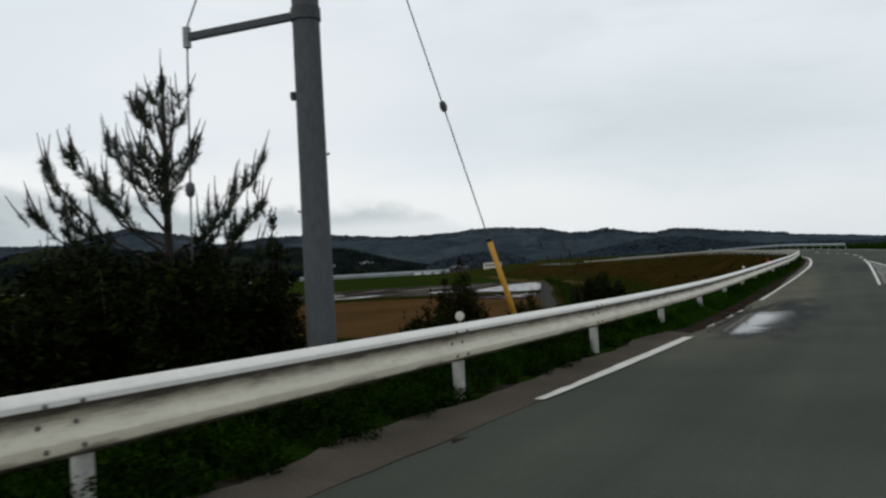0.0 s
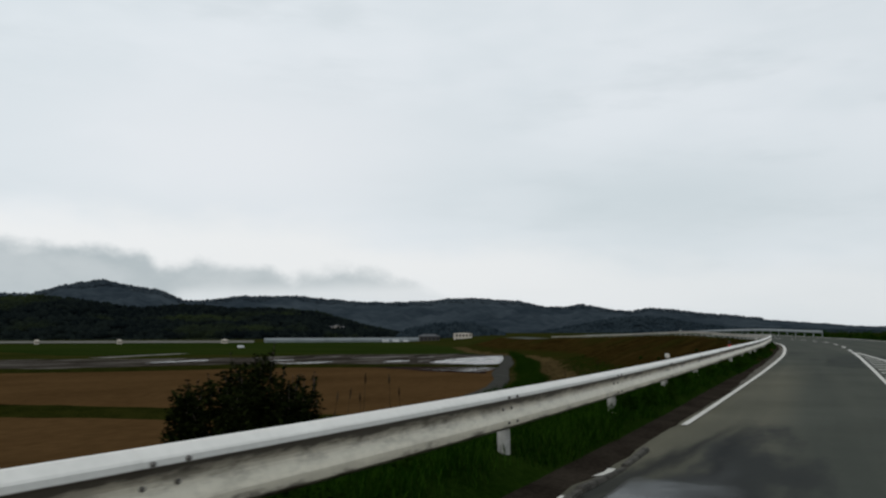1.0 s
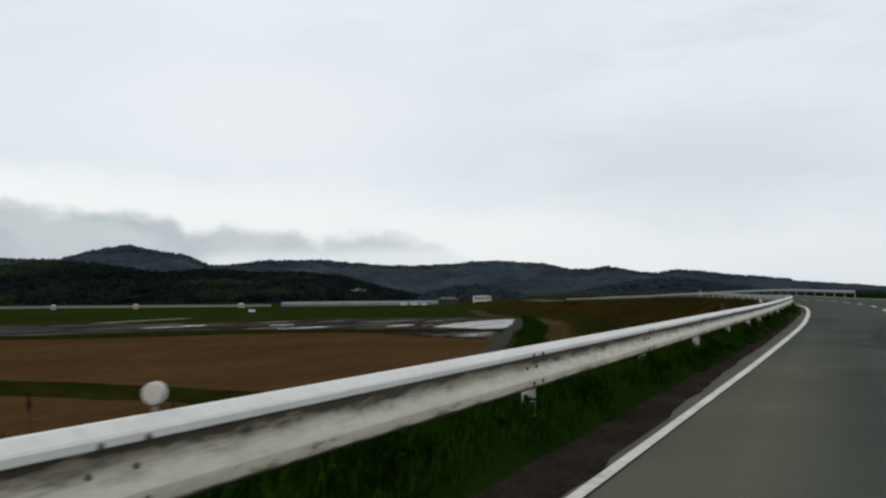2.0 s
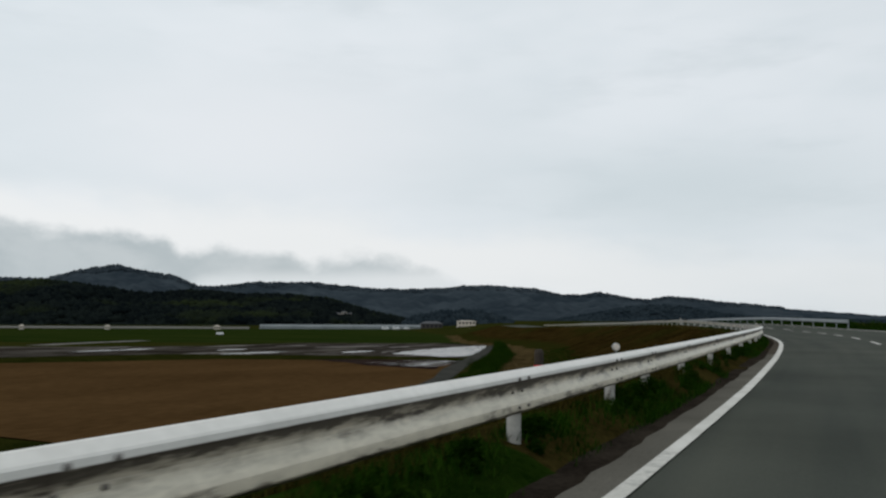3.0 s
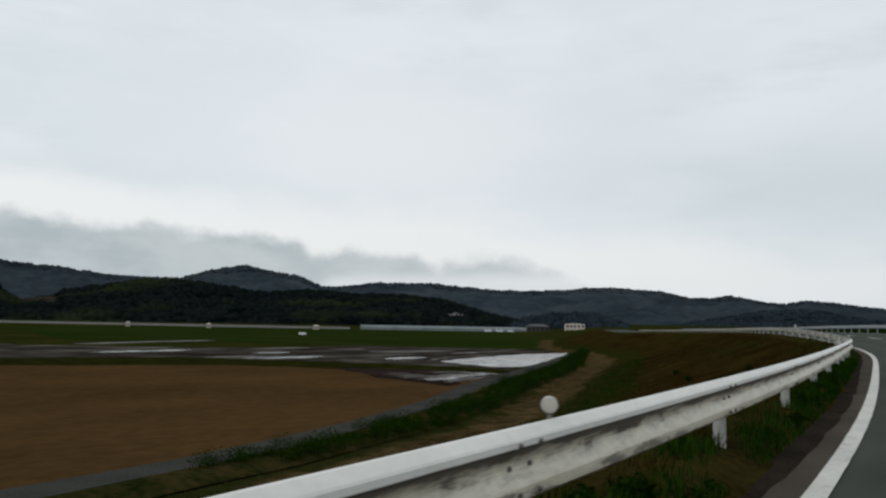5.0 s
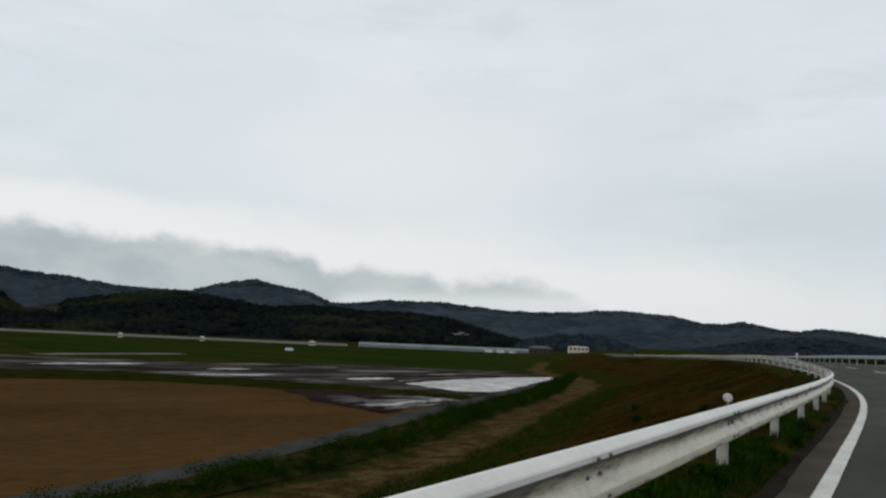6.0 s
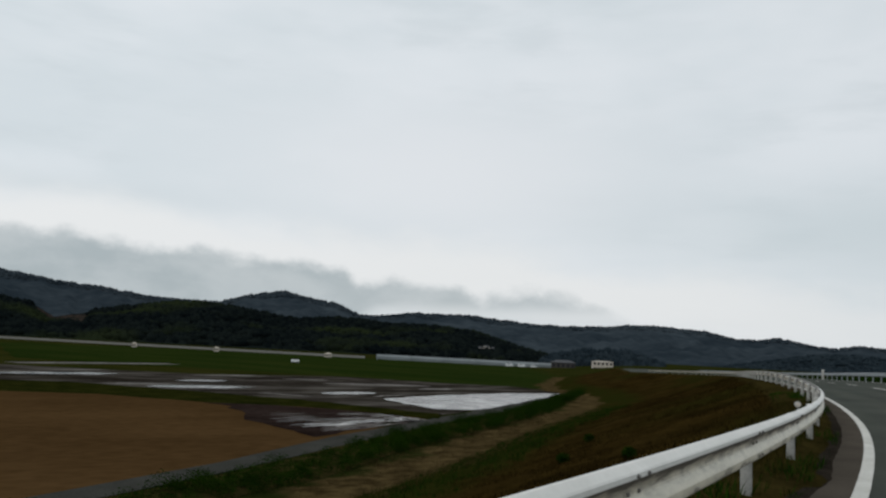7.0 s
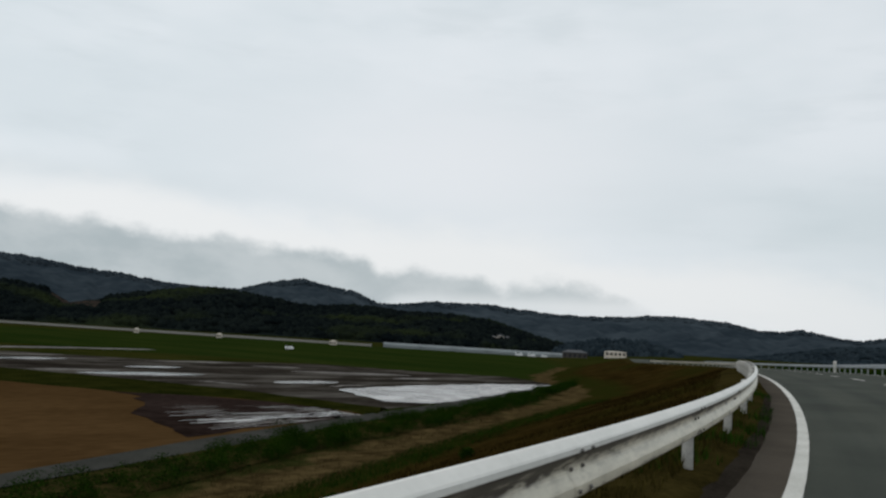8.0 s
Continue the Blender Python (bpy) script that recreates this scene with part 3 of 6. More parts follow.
ROOF = mat("grey_roof_tiles", (0.034, 0.036, 0.040), (0.07, 0.072, 0.077), 0.8, 0.8, 10, 0.2)
GLASS = mat("window_glass", (0.015, 0.017, 0.020), (0.03, 0.033, 0.037), 0.1, 2, 8, 0, spec=0.6)
FILM = mat("greenhouse_film", (0.14, 0.16, 0.165), (0.22, 0.245, 0.25), 0.6, 0.08, 2, 0.1, spec=0.1)
CARW = mat("white_car_paint", (0.60, 0.61, 0.62), (0.70, 0.71, 0.72), 0.25, 2, 10, 0, spec=0.5)
RED = mat("red_reflector", (0.55, 0.03, 0.03), (0.75, 0.06, 0.06), 0.4, 6, 30, 0)
FENCE = mat("fence_paint", (0.215, 0.240, 0.255), (0.31, 0.335, 0.35), 0.5, 2, 20, 0.05, gap=0.002, spec=0.2)
DISC = mat("reflector_disc", (0.48, 0.44, 0.38), (0.62, 0.57, 0.51), 0.35, 9, 40, 0.1, gap=0.002)

# ---------------------------------------------------------------- helpers for meshes


def put_mesh(name, verts, faces, material, parent=None, smooth=False, label="", kind="", category="", uv=None, group=""):
    me = bpy.data.meshes.new(name)
    me.from_pydata([tuple(v) for v in verts], [], [tuple(f) for f in faces])
    if uv is not None:
        layer = me.uv_layers.new(name="UVMap")
        idx = np.empty(len(me.loops), dtype=np.int32)
        me.loops.foreach_get("vertex_index", idx)
        layer.data.foreach_set("uv", np.asarray(uv, dtype=np.float32)[idx].ravel())
    if smooth:
        me.polygons.foreach_set("use_smooth", [True] * len(me.polygons))
    me.materials.append(material)
    me.update()
    ob = new(name, me)
    if parent is not None:
        ob.parent = parent
    return tagged(ob, label, category, group, kind)


def part(name, bm, material, parent=None, label="", smooth=False):
    me = bpy.data.meshes.new(name)
    bm.to_mesh(me)
    bm.free()
    if smooth:
        me.polygons.foreach_set("use_smooth", [True] * len(me.polygons))
    me.materials.append(material)
    ob = new(name, me)
    if parent is not None:
        ob.parent = parent
    return tagged(ob, label)


def empty(name, m, label, category, group="", kind=""):
    ob = new(name)
    ob.matrix_basis = m
    return tagged(ob, label, category, group, kind)


def box(bm, x0, x1, y0, y1, z0, z1):
    v = [bm.verts.new((x, y, z)) for z in (z0, z1) for x, y in ((x0, y0), (x1, y0), (x1, y1), (x0, y1))]
    for f in ((3, 2, 1, 0), (4, 5, 6, 7), (0, 1, 5, 4), (1, 2, 6, 5), (2, 3, 7, 6), (3, 0, 4, 7)):
        bm.faces.new([v[i] for i in f])
    return v


def soft_box(x0, x1, y0, y1, z0, z1, r):
    bm = bmesh.new()
    box(bm, x0, x1, y0, y1, z0, z1)
    bmesh.ops.bevel(bm, geom=bm.edges[:], offset=r, segments=2, affect="EDGES")
    return bm


def tube(bm, pts, radii, sides=8, cap=True):
    """A tapered tube along points."""
    pts = [Vector(p) for p in pts]
    rings = []
    for i, p in enumerate(pts):
        d = (pts[min(i + 1, len(pts) - 1)] - pts[max(i - 1, 0)]).normalized()
        a = d.orthogonal().normalized()
        b = d.cross(a)
        r = radii[i] if isinstance(radii, (list, tuple)) else radii
        rings.append([bm.verts.new(p + r * (math.cos(2 * math.pi * k / sides) * a + math.sin(2 * math.pi * k / sides) * b)) for k in range(sides)])
    # keep neighbouring rings in step
    for i in range(len(rings) - 1):
        a, b = rings[i], rings[i + 1]
        shift = min(range(sides), key=lambda s: (a[0].co - b[s].co).length)
        rings[i + 1] = b = b[shift:] + b[:shift]
        for k in range(sides):
            bm.faces.new((a[k], a[(k + 1) % sides], b[(k + 1) % sides], b[k]))
    if cap:
        bm.faces.new(rings[0][::-1])
        bm.faces.new(rings[-1])
    return bm


def disc_solid(bm, centre, axis, r, thick, sides=18):
    axis = Vector(axis).normalized()
    c = Vector(centre)
    return tube(bm, [c - axis * thick / 2, c + axis * thick / 2], r, sides)


# ---------------------------------------------------------------- the line of the guardrail: arc length s, offset to the road side
CURVE_S = np.arange(-20.0, 331.0, 14.0)
CURVE_K = np.array([-0.093, -0.152, 0.369, 0.045, -0.001, 0.192, 0.034, 0.57, 0.029, 0.309, 0.712, 0.456, 0.226, -0.076, -0.104, -0.031, 0.106, 0.25, 0.38, 0.492, 0.615, 0.778, 0.5, -0.9, -1.2, 0.0]) / 100
CURVE_Z = np.array([0.284, -0.213, -0.076, 0.045, -0.079, 0.344, 0.132, -0.221, -0.66, -1.236, -1.845])
GRADE_S = np.arange(-20.0, 331.0, 35.0)
SS = np.arange(-20.0, 330.0, 1.0)


def rail_line():
    k = np.interp(SS, CURVE_S, CURVE_K)
    th = np.concatenate([[0], np.cumsum((k[1:] + k[:-1]) / 2)])
    th -= np.interp(0, SS, th)
    dx, dy = -np.sin(th), np.cos(th)
    x = np.concatenate([[0], np.cumsum((dx[1:] + dx[:-1]) / 2)])
    y = np.concatenate([[0], np.cumsum((dy[1:] + dy[:-1]) / 2)])
    x -= np.interp(0, SS, x)
    y -= np.interp(0, SS, y)
    z = np.convolve(np.pad(np.interp(SS, GRADE_S, CURVE_Z), 10, mode="reflect", reflect_type="odd"), np.ones(21) / 21, "valid")
    # run on straight behind the start and past the end
    s = np.concatenate([np.arange(-220.0, -20.0, 5.0), SS, np.arange(330.0, 700.0, 5.0)])
    back, fwd = np.arange(-220.0, -20.0, 5.0) + 20, np.arange(330.0, 700.0, 5.0) - 329
    x = np.concatenate([x[0] + back * dx[0], x, x[-1] + fwd * dx[-1]])
    y = np.concatenate([y[0] + back * dy[0], y, y[-1] + fwd * dy[-1]])
    z = np.concatenate([z[0] + 0 * back, z, z[-1] + 0 * fwd])
    th = np.concatenate([th[0] + 0 * back, th, th[-1] + 0 * fwd])
    return s, x, y, z, th


LS, LX, LY, LZ, LT = rail_line()


def at(s, off=0.0, dz=0.0):
    t = np.interp(s, LS, LT)
    return Vector((float(np.interp(s, LS, LX) + off * np.cos(t)), float(np.interp(s, LS, LY) + off * np.sin(t)), float(np.interp(s, LS, LZ) + dz)))


def turn_at(s):
    return math.degrees(float(np.interp(s, LS, LT)))


def frame_at(s, off=0.0, dz=0.0):
    p = at(s, off, dz)
    return pose(p.x, p.y, p.z, 0, 0, turn_at(s))


def to_line(x, y):
    """Arc length and offset of many plan points."""
    x, y = np.asarray(x, float), np.asarray(y, float)
    flat_x, flat_y = x.ravel(), y.ravel()
    s, o, z = np.empty(len(flat_x)), np.empty(len(flat_x)), np.empty(len(flat_x))
    for a in range(0, len(flat_x), 4000):
        px, py = flat_x[a:a + 4000, None], flat_y[a:a + 4000, None]
        i = ((px - LX) ** 2 + (py - LY) ** 2).argmin(1)
        s[a:a + 4000], z[a:a + 4000] = LS[i], LZ[i]
        o[a:a + 4000] = (px[:, 0] - LX[i]) * np.cos(LT[i]) + (py[:, 0] - LY[i]) * np.sin(LT[i])
    return s.reshape(x.shape), o.reshape(x.shape), z.reshape(x.shape)


FIELD = -6.5                       # level of the paddies
ROAD_W = 10.2                      # pavement's far edge
LINE_S, LINE_O = [0, 35, 52, 63, 73, 85, 97, 110, 124, 140, 330], [0.535, 0.87, 0.93, 0.90, 0.80, 0.78, 0.79, 0.85, 0.89, 0.92, 0.95]


def line_off(s):
    return float(np.interp(s, LINE_S, LINE_O))


def bank(o):
    """Height of the embankment below the rail's foot, by offset."""
    return np.interp(o, [-26, -21, -12, -5, -1.8, -0.9, -0.1, 0.35, 0.6], [-6.46, -6.3, -4.0, -1.45, -0.28, -0.02, 0.06, 0.03, -0.03])


def grass_lift(s, o):
    """The turf swells under the rail."""
    return np.interp(s, [4, 14, 30, 40, 62, 94, 106], [0.10, 0.18, 0.20, 0.18, 0.15, 0.12, 0.05]) * np.interp(o - np.interp(s, [9, 14], [-0.34, 0.0]), [-1.3, -0.7, 0.0, 0.24], [0.0, 1.0, 1.0, 0.0])


def wobble(x, y, size, seed=0.0):
    return noise.noise(Vector((x / size, y / size, seed)))


def cant(s, o):
    """The bend's pavement rises towards its outer side."""
    return float(np.interp(s, [70, 112], [0.0, 0.036])) * max(0.0, min(o, 11.0) - 1.2)


def strip(name, s_list, offs, height, material, label="", kind="structure", uvs=True):
    """A sheet swept along the rail line: offs and height are functions of s, or of s and offset."""
    verts, uv, faces = [], [], []
    n = None
    for s in s_list:
        row = offs(s)
        n = len(row)
        for o in row:
            p = at(s, o, 0)
            verts.append((p.x, p.y, p.z + height(s, o)))
            uv.append((s, o))
    for i in range(len(s_list) - 1):
        for j in range(n - 1):
            a = i * n + j
            faces.append((a, a + 1, a + n + 1, a + n))
    return put_mesh(name, verts, faces, material, smooth=True, label=label, kind=kind, uv=uv)

# ---------------------------------------------------------------- ground


def bank_level(o, zr):
    return zr + bank(o) * np.where(np.asarray(o) < -1.0, (zr - FIELD) / 6.46, 1.0)


def axis_steps(lo, hi, step, far, grow=1.22):
    mid = list(np.arange(lo, hi + 0.01, step))
    a, b, d = lo, hi, step
    left, right = [], []
    while a > -far or b < far:
        d *= grow
        a, b = a - d, b + d
        left.append(max(a, -far))
        right.append(min(b, far))
    return np.array(sorted(set(left + mid + right)))


def ground_sheet():
    xs, ys = axis_steps(-150, 60, 3.5, 4400), axis_steps(-60, 330, 3.5, 4400)
    X, Y = np.meshgrid(xs, ys)
    S, O, ZR = to_line(X, Y)
    left = bank_level(O, ZR) - 0.9
    z = np.where(O < -26, FIELD, np.where(O < -20, FIELD - 0.25, left))
    z = np.where(O > -0.5, ZR - 0.9, z)
    z = np.where(O > 13, ZR - 0.45, z)
    z = np.where(O > 60, -1.6, z)
    soft = np.array([wobble(a, b, 9.0) for a, b in zip(X.ravel(), Y.ravel())]).reshape(X.shape)
    z = z + np.where(np.abs(O + 10) > 24, 0.05 * soft, 0)
    verts = np.stack([X.ravel(), Y.ravel(), z.ravel()], -1)
    nx, ny = len(xs), len(ys)
    faces = [(j * nx + i, j * nx + i + 1, (j + 1) * nx + i + 1, (j + 1) * nx + i) for j in range(ny - 1) for i in range(nx - 1)]
    return put_mesh("ground", verts, faces, MEADOW, smooth=True, kind="structure", label="wide flat valley floor of grass and farmland")


ground_sheet()


def s_range(a, b, step):
    return list(np.arange(a, b + step / 2, step))


ALONG = s_range(-60, 130, 1.0) + s_range(132, 420, 3.0)
SLOPE_O = [-26.5, -24.8, -23, -20.5, -18, -16, -14, -12, -10, -8.5, -7, -6, -5, -4, -3.2, -2.5, -1.8, -1.3]


def slope_height(s, o):
    zr = float(np.interp(s, LS, LZ))
    return float(bank_level(o, zr)) - zr + (0.12 * wobble(s, o, 2.3) + 0.22 * wobble(s, o, 7.0, 5.0)) * min(1.0, max(0.0, (-o - 1.3) / 3)) * min(1.0, max(0.15, (o + 26.5) / 5))


strip("embankment_slope", ALONG, lambda s: SLOPE_O, slope_height, SLOPE, label="long embankment slope of brown dead grass with bare earth at its foot")
VERGE_O = [-1.3, -1.0, -0.7, -0.4, -0.15, 0.1, 0.3]


def verge_height(s, o):
    return float(bank(o)) + 0.02 * wobble(s, o * 3, 0.8) + float(grass_lift(s, o))


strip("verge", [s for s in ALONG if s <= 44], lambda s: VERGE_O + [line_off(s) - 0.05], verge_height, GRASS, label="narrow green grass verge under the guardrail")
strip("verge_olive", [s for s in ALONG if 44 <= s <= 72], lambda s: VERGE_O + [line_off(s) - 0.05], verge_height, VERGEOLIVE, label="olive verge of thin dry grass under the guardrail")
strip("verge_dry", [s for s in ALONG if s >= 72], lambda s: VERGE_O + [line_off(s) - 0.05], verge_height, VERGEDRY, label="brown earth verge with thin dead grass under the guardrail")
EDGE_S = [-10, 11, 20, 27, 32, 42, 52, 59, 63, 66, 70, 85, 89, 95, 108, 111, 113.5, 118, 125, 140, 330]
EDGE_O = [0.5, 0.62, 0.72, 0.75, 0.62, 0.56, 0.53, 0.52, 0.59, 0.57, 0.47, 0.52, 0.49, 0.38, 0.34, 0.48, 0.36, 0.42, 0.36, 0.30, 0.35]


def pave_edge(s):
    """Ragged outer edge of the paved shoulder."""
    return float(np.interp(s, EDGE_S, EDGE_O)) + 0.04 * wobble(s, 9.0, 1.6) + 0.045 * wobble(s, 1.0, 0.45)


def dirt_edge(s):
    return float(np.interp(s, [0, 5, 10, 13, 20, 30, 60, 100, 130], [-0.12, -0.18, -0.10, 0.22, 0.12, 0.06, 0.04, 0.05, 0.0])) + 0.18 * wobble(s, 0, 1.3) + 0.10 * wobble(s, 3.0, 0.5)


strip("roadside_dirt", s_range(1, 140, 0.6), lambda s: [min(dirt_edge(s), pave_edge(s) - 0.06), min(dirt_edge(s), pave_edge(s) - 0.06) + 0.03, pave_edge(s) - 0.02, pave_edge(s) + 0.06],
      lambda s, o: max(float(bank(o)) + 0.012, 0.016) + 0.008 * wobble(s, o, 0.25), DIRT, label="dark earth and rotten leaves along the pavement edge")


def margin_edge(s):
    return 0.02 + 0.20 * wobble(s, 6.0, 1.6) + 0.10 * wobble(s, 2.0, 0.5)


strip("gravel_margin", s_range(-8, 11.6, 0.35), lambda s: [margin_edge(s), margin_edge(s) + 0.10, 0.40, 0.55 + 0.05 * wobble(s, 3.0, 0.6)], lambda s, o: max(0.0255, float(bank(o)) + 0.026), SHOULDER, label="pale gritty margin beside the worn edge line")
ROAD_O = [0.0, 1.1, 1.8, 3.0, 4.5, 6.0, 7.5, 9.0, ROAD_W]
strip("road", ALONG, lambda s: [line_off(s) - 0.12 + 0.02 * wobble(s, 3.0, 0.9) if o == 0 else o for o in ROAD_O],
      lambda s, o: 0.02 + 0.004 * wobble(s, o, 1.7) + cant(s, o), ASPHALT, label="worn grey asphalt road on top of the embankment")
for name, s_list, surface, label in (("road_shoulder", s_range(27, 66, 0.4), PALESHOULDER, "pale grey paved shoulder outside the white line"), ("road_shoulder_far", s_range(65.8, 330, 0.4), SHOULDER, "brown-grey paved shoulder outside the white line")):
    strip(name, s_list, lambda s: [pave_edge(s), pave_edge(s) + 0.02, line_off(s) + 0.02], lambda s, o: 0.020 if o < pave_edge(s) + 0.01 else 0.030, surface, label=label)
strip("verge_outer", ALONG, lambda s: [ROAD_W - 0.02, ROAD_W + 0.4, ROAD_W + 1.2, ROAD_W + 4.5], lambda s, o: float(np.interp(o - ROAD_W, [0, 0.4, 1.2, 4.5], [-0.02, 0.05, 0.0, -0.75])) + cant(s, o), GRASS,
      label="grass verge on the outer side of the road")


def line_wear(s):
    return float(np.interp(s, [12, 19, 30, 42, 60], [1.0, 0.52, 0.55, 0.78, 1.0]))


def line_strip(name, s_list, mid, width, label, dz=0.034):
    return strip(name, s_list, lambda s: [mid(s) - width / 2 * line_wear(s) * (1 + 0.10 * wobble(s, 2.0, 0.5)), mid(s) + width / 2 * line_wear(s) * (1 + 0.10 * wobble(s, 7.0, 0.5))], lambda s, o: dz + cant(s, o), LINE, label=label)


line_strip("edge_line", s_range(4.6, 10.9, 0.35), lambda s: float(np.interp(s, [4.6, 7, 11], [0.50, 0.55, 0.62])), 0.16, "worn white edge line before the puddle")
line_strip("edge_line_long", s_range(20.8, 330, 0.4), line_off, 0.16, "white edge line along the inner side of the bend")
line_strip("edge_line_outer", s_range(60, 330, 1.5), lambda s: ROAD_W - 0.7, 0.15, "white edge line on the outer side of the bend")
HATCH_S, HATCH_IN, HATCH_OUT = [20, 28, 45, 58], [3.60, 3.74, 3.95, 4.20], [6.2, 5.75, 4.75, 4.27]
line_strip("hatch_line", s_range(27, 58, 1.0), lambda s: float(np.interp(s, HATCH_S, HATCH_IN)), 0.15, "white border line of the hatched area")
line_strip("hatch_line_outer", s_range(27, 57, 1.0), lambda s: float(np.interp(s, HATCH_S, HATCH_OUT)), 0.15, "white border line of the hatched area")
for k in range(14):                # slanting bars between the border lines
    s0 = 28.0 + 2.0 * k
    a, b = float(np.interp(s0, HATCH_S, HATCH_IN)) + 0.14, float(np.interp(s0, HATCH_S, HATCH_OUT)) - 0.14
    if b - a > 0.15:
        v = [at(s0 + ds, o, 0.034) for ds, o in ((0, a), (0.40, a), (0.40 - (b - a) * 0.5, b), (-(b - a) * 0.5, b))]
        put_mesh("hatch_bar", v, [(0, 1, 2, 3)], LINE, kind="structure", label="slanting white bar of a hatched road marking")
for k in range(18):
    s0 = 59.5 + 9.0 * k
    line_strip("centre_dash", s_range(s0, s0 + 4, 1.0), lambda s: float(np.interp(s, [58, 76, 92, 120], [4.22, 4.62, 5.05, 5.2])), 0.15, "white dash of the centre line")


def patch(name, pts, z, material, label, jag=0.6, step=2.5, seed=0.0):
    """A flat field of irregular outline."""
    out = []
    for (x0, y0), (x1, y1) in zip(pts, pts[1:] + pts[:1]):
        n = max(1, int(math.hypot(x1 - x0, y1 - y0) / step))
        for i in range(n):
            x, y = x0 + (x1 - x0) * i / n, y0 + (y1 - y0) * i / n
            out.append((x + jag * (wobble(x, y, 4.0, seed) + 0.45 * wobble(x, y, 1.3, seed)), y + jag * (wobble(x, y, 4.0, seed + 9) + 0.45 * wobble(x, y, 1.3, seed + 9))))
    bm = bmesh.new()
    bm.faces.new([bm.verts.new((x, y, z)) for x, y in out])
    bmesh.ops.triangulate(bm, faces=bm.faces[:])
    bmesh.ops.recalc_face_normals(bm, faces=bm.faces[:])
    if bm.faces[0].normal.z < 0:
        bmesh.ops.reverse_faces(bm, faces=bm.faces[:])
    ob = part(name, bm, material)
    return tagged(ob, label, kind="structure")


G = FIELD + 0.07
patch("field_near", [(-33, 30), (-36, 66), (-58, 62), (-80, 52), (-170, 6), (-140, -50)], G, SOIL, "brown ploughed field in front of the grass dike", seed=1)
patch("field", [(-35.5, 72), (-39.7, 97.7), (-43.3, 113), (-50.8, 132), (-57.3, 145.7), (-67.2, 171), (-73, 172.6), (-85.5, 168), (-93, 159.5), (-107, 153), (-124, 126), (-158, 92), (-176, 26), (-86, 66), (-60, 71)], G, SOIL,
      "broad brown ploughed field beside the farm lane", seed=2)
patch("mud_corner", [(-59.5, 147.2), (-62, 156), (-67.2, 170.5), (-74, 172), (-86, 166.8), (-93, 159), (-88, 158.5), (-80, 154), (-74, 150.3), (-67, 150)], G + 0.03, DARKMUD, "dark wet corner of the ploughed field", jag=2.2, seed=3)
random.seed(11)
for k in range(34):                # broken thin pools between the furrows, fanning out from the lane's corner
    u = (0.02 + 0.96 * k / 33) + 0.012 * random.uniform(-1, 1)
    left, right = Vector((-60.5, 148)).lerp(Vector((-80, 156)), u), Vector((-66.5, 170.2)).lerp(Vector((-75, 170.6)), u)
    full = math.exp(-((u - 0.30) / 0.22) ** 2)
    t0 = random.random() * (0.35 if u < 0.5 else 0.25) + (0.10 if u < 0.1 else 0.0)
    while t0 < 0.97:
        t1 = min(1.0, t0 + 0.10 + 0.45 * random.random() * (0.4 + full))
        wd = 0.06 + 0.20 * random.random() * (0.35 + full) * (0.5 + t1)
        p = []
        for q, side in ((0, 0.2), (0.15, 0.9), (0.4, 0.5), (0.6, 1), (0.85, 0.7), (1, 0.1), (1, -0.2), (0.8, -0.9), (0.55, -0.5), (0.3, -1), (0.1, -0.6), (0, -0.2)):
            c = left.lerp(right, t0 + (t1 - t0) * q)
            p.append((c.x - side * wd, c.y - 0.4 * side * wd))
        patch("furrow_pool", p, G + 0.05, WATER if random.random() < 0.35 + 0.5 * full else PALEMUD_SHEEN, "thin pool of water in a wet furrow", jag=0.10, step=0.8, seed=20 + k + t0)
        t0 = t1 + 0.05 + 0.36 * random.random() * (1.3 - full)
patch("mud_field", [(-71.5, 178), (-98, 246), (-101, 254), (-122, 267), (-134, 254), (-158, 243), (-160, 204), (-182, 181), (-226, 150), (-196, 108), (-150, 122), (-132, 162), (-114, 170), (-97, 175.4)], G - 0.01, MUD,
      "muddy flooded paddy beyond the grass dike", jag=1.2, seed=4)
patch("paddy_pool", [(-74.8, 189), (-78.3, 184.3), (-86, 187.5), (-94.3, 191.7), (-99.4, 210), (-102.5, 236), (-100.6, 251.5), (-92.5, 236), (-83, 212)], G + 0.03, WATER, "pale sheet of water lying in the paddy", jag=1.0, seed=5)
STRIPS = [(-105.3, 189, -106, 202, 3.2, 1), (-145, 214, -141.6, 224, 2.5, 0), (-131, 212, -123, 236.5, 3.2, 0), (-114, 221, -114.6, 234, 2.5, 0), (-121.5, 168, -119.5, 187.5, 3.4, 1), (-136.6, 183, -137, 194.5, 2.6, 1),
          (-155.2, 196, -155.8, 219, 2.4, 0), (-107.8, 178, -99.5, 183, 1.6, 0), (-154.8, 158, -157.3, 184.5, 4.5, 1), (-98.5, 193, -101, 205, 1.0, 0), (-128, 164, -127, 176, 2.0, 0), (-168, 176, -172, 190, 2.2, 0)]
for k, (x0, y0, x1, y1, deep, bright) in enumerate(STRIPS):     # long shallow pools, lens-shaped in plan
    p = []
    for q in list(np.linspace(0, 1, 9)) + list(np.linspace(1, 0, 9)[1:-1]):
        side = (1 if len(p) < 9 else -1) * deep * math.sin(math.pi * q) ** 0.6 * (0.8 + 0.4 * wobble(q * 3, k, 0.7))
        p.append((x0 + (x1 - x0) * q - side, y0 + (y1 - y0) * q + 0.35 * side))
    patch("paddy_puddle", p, G + 0.03, WATER if bright else PALEMUD_SHEEN, "shallow pool left in the muddy paddy", jag=0.8, step=1.2, seed=40 + k)
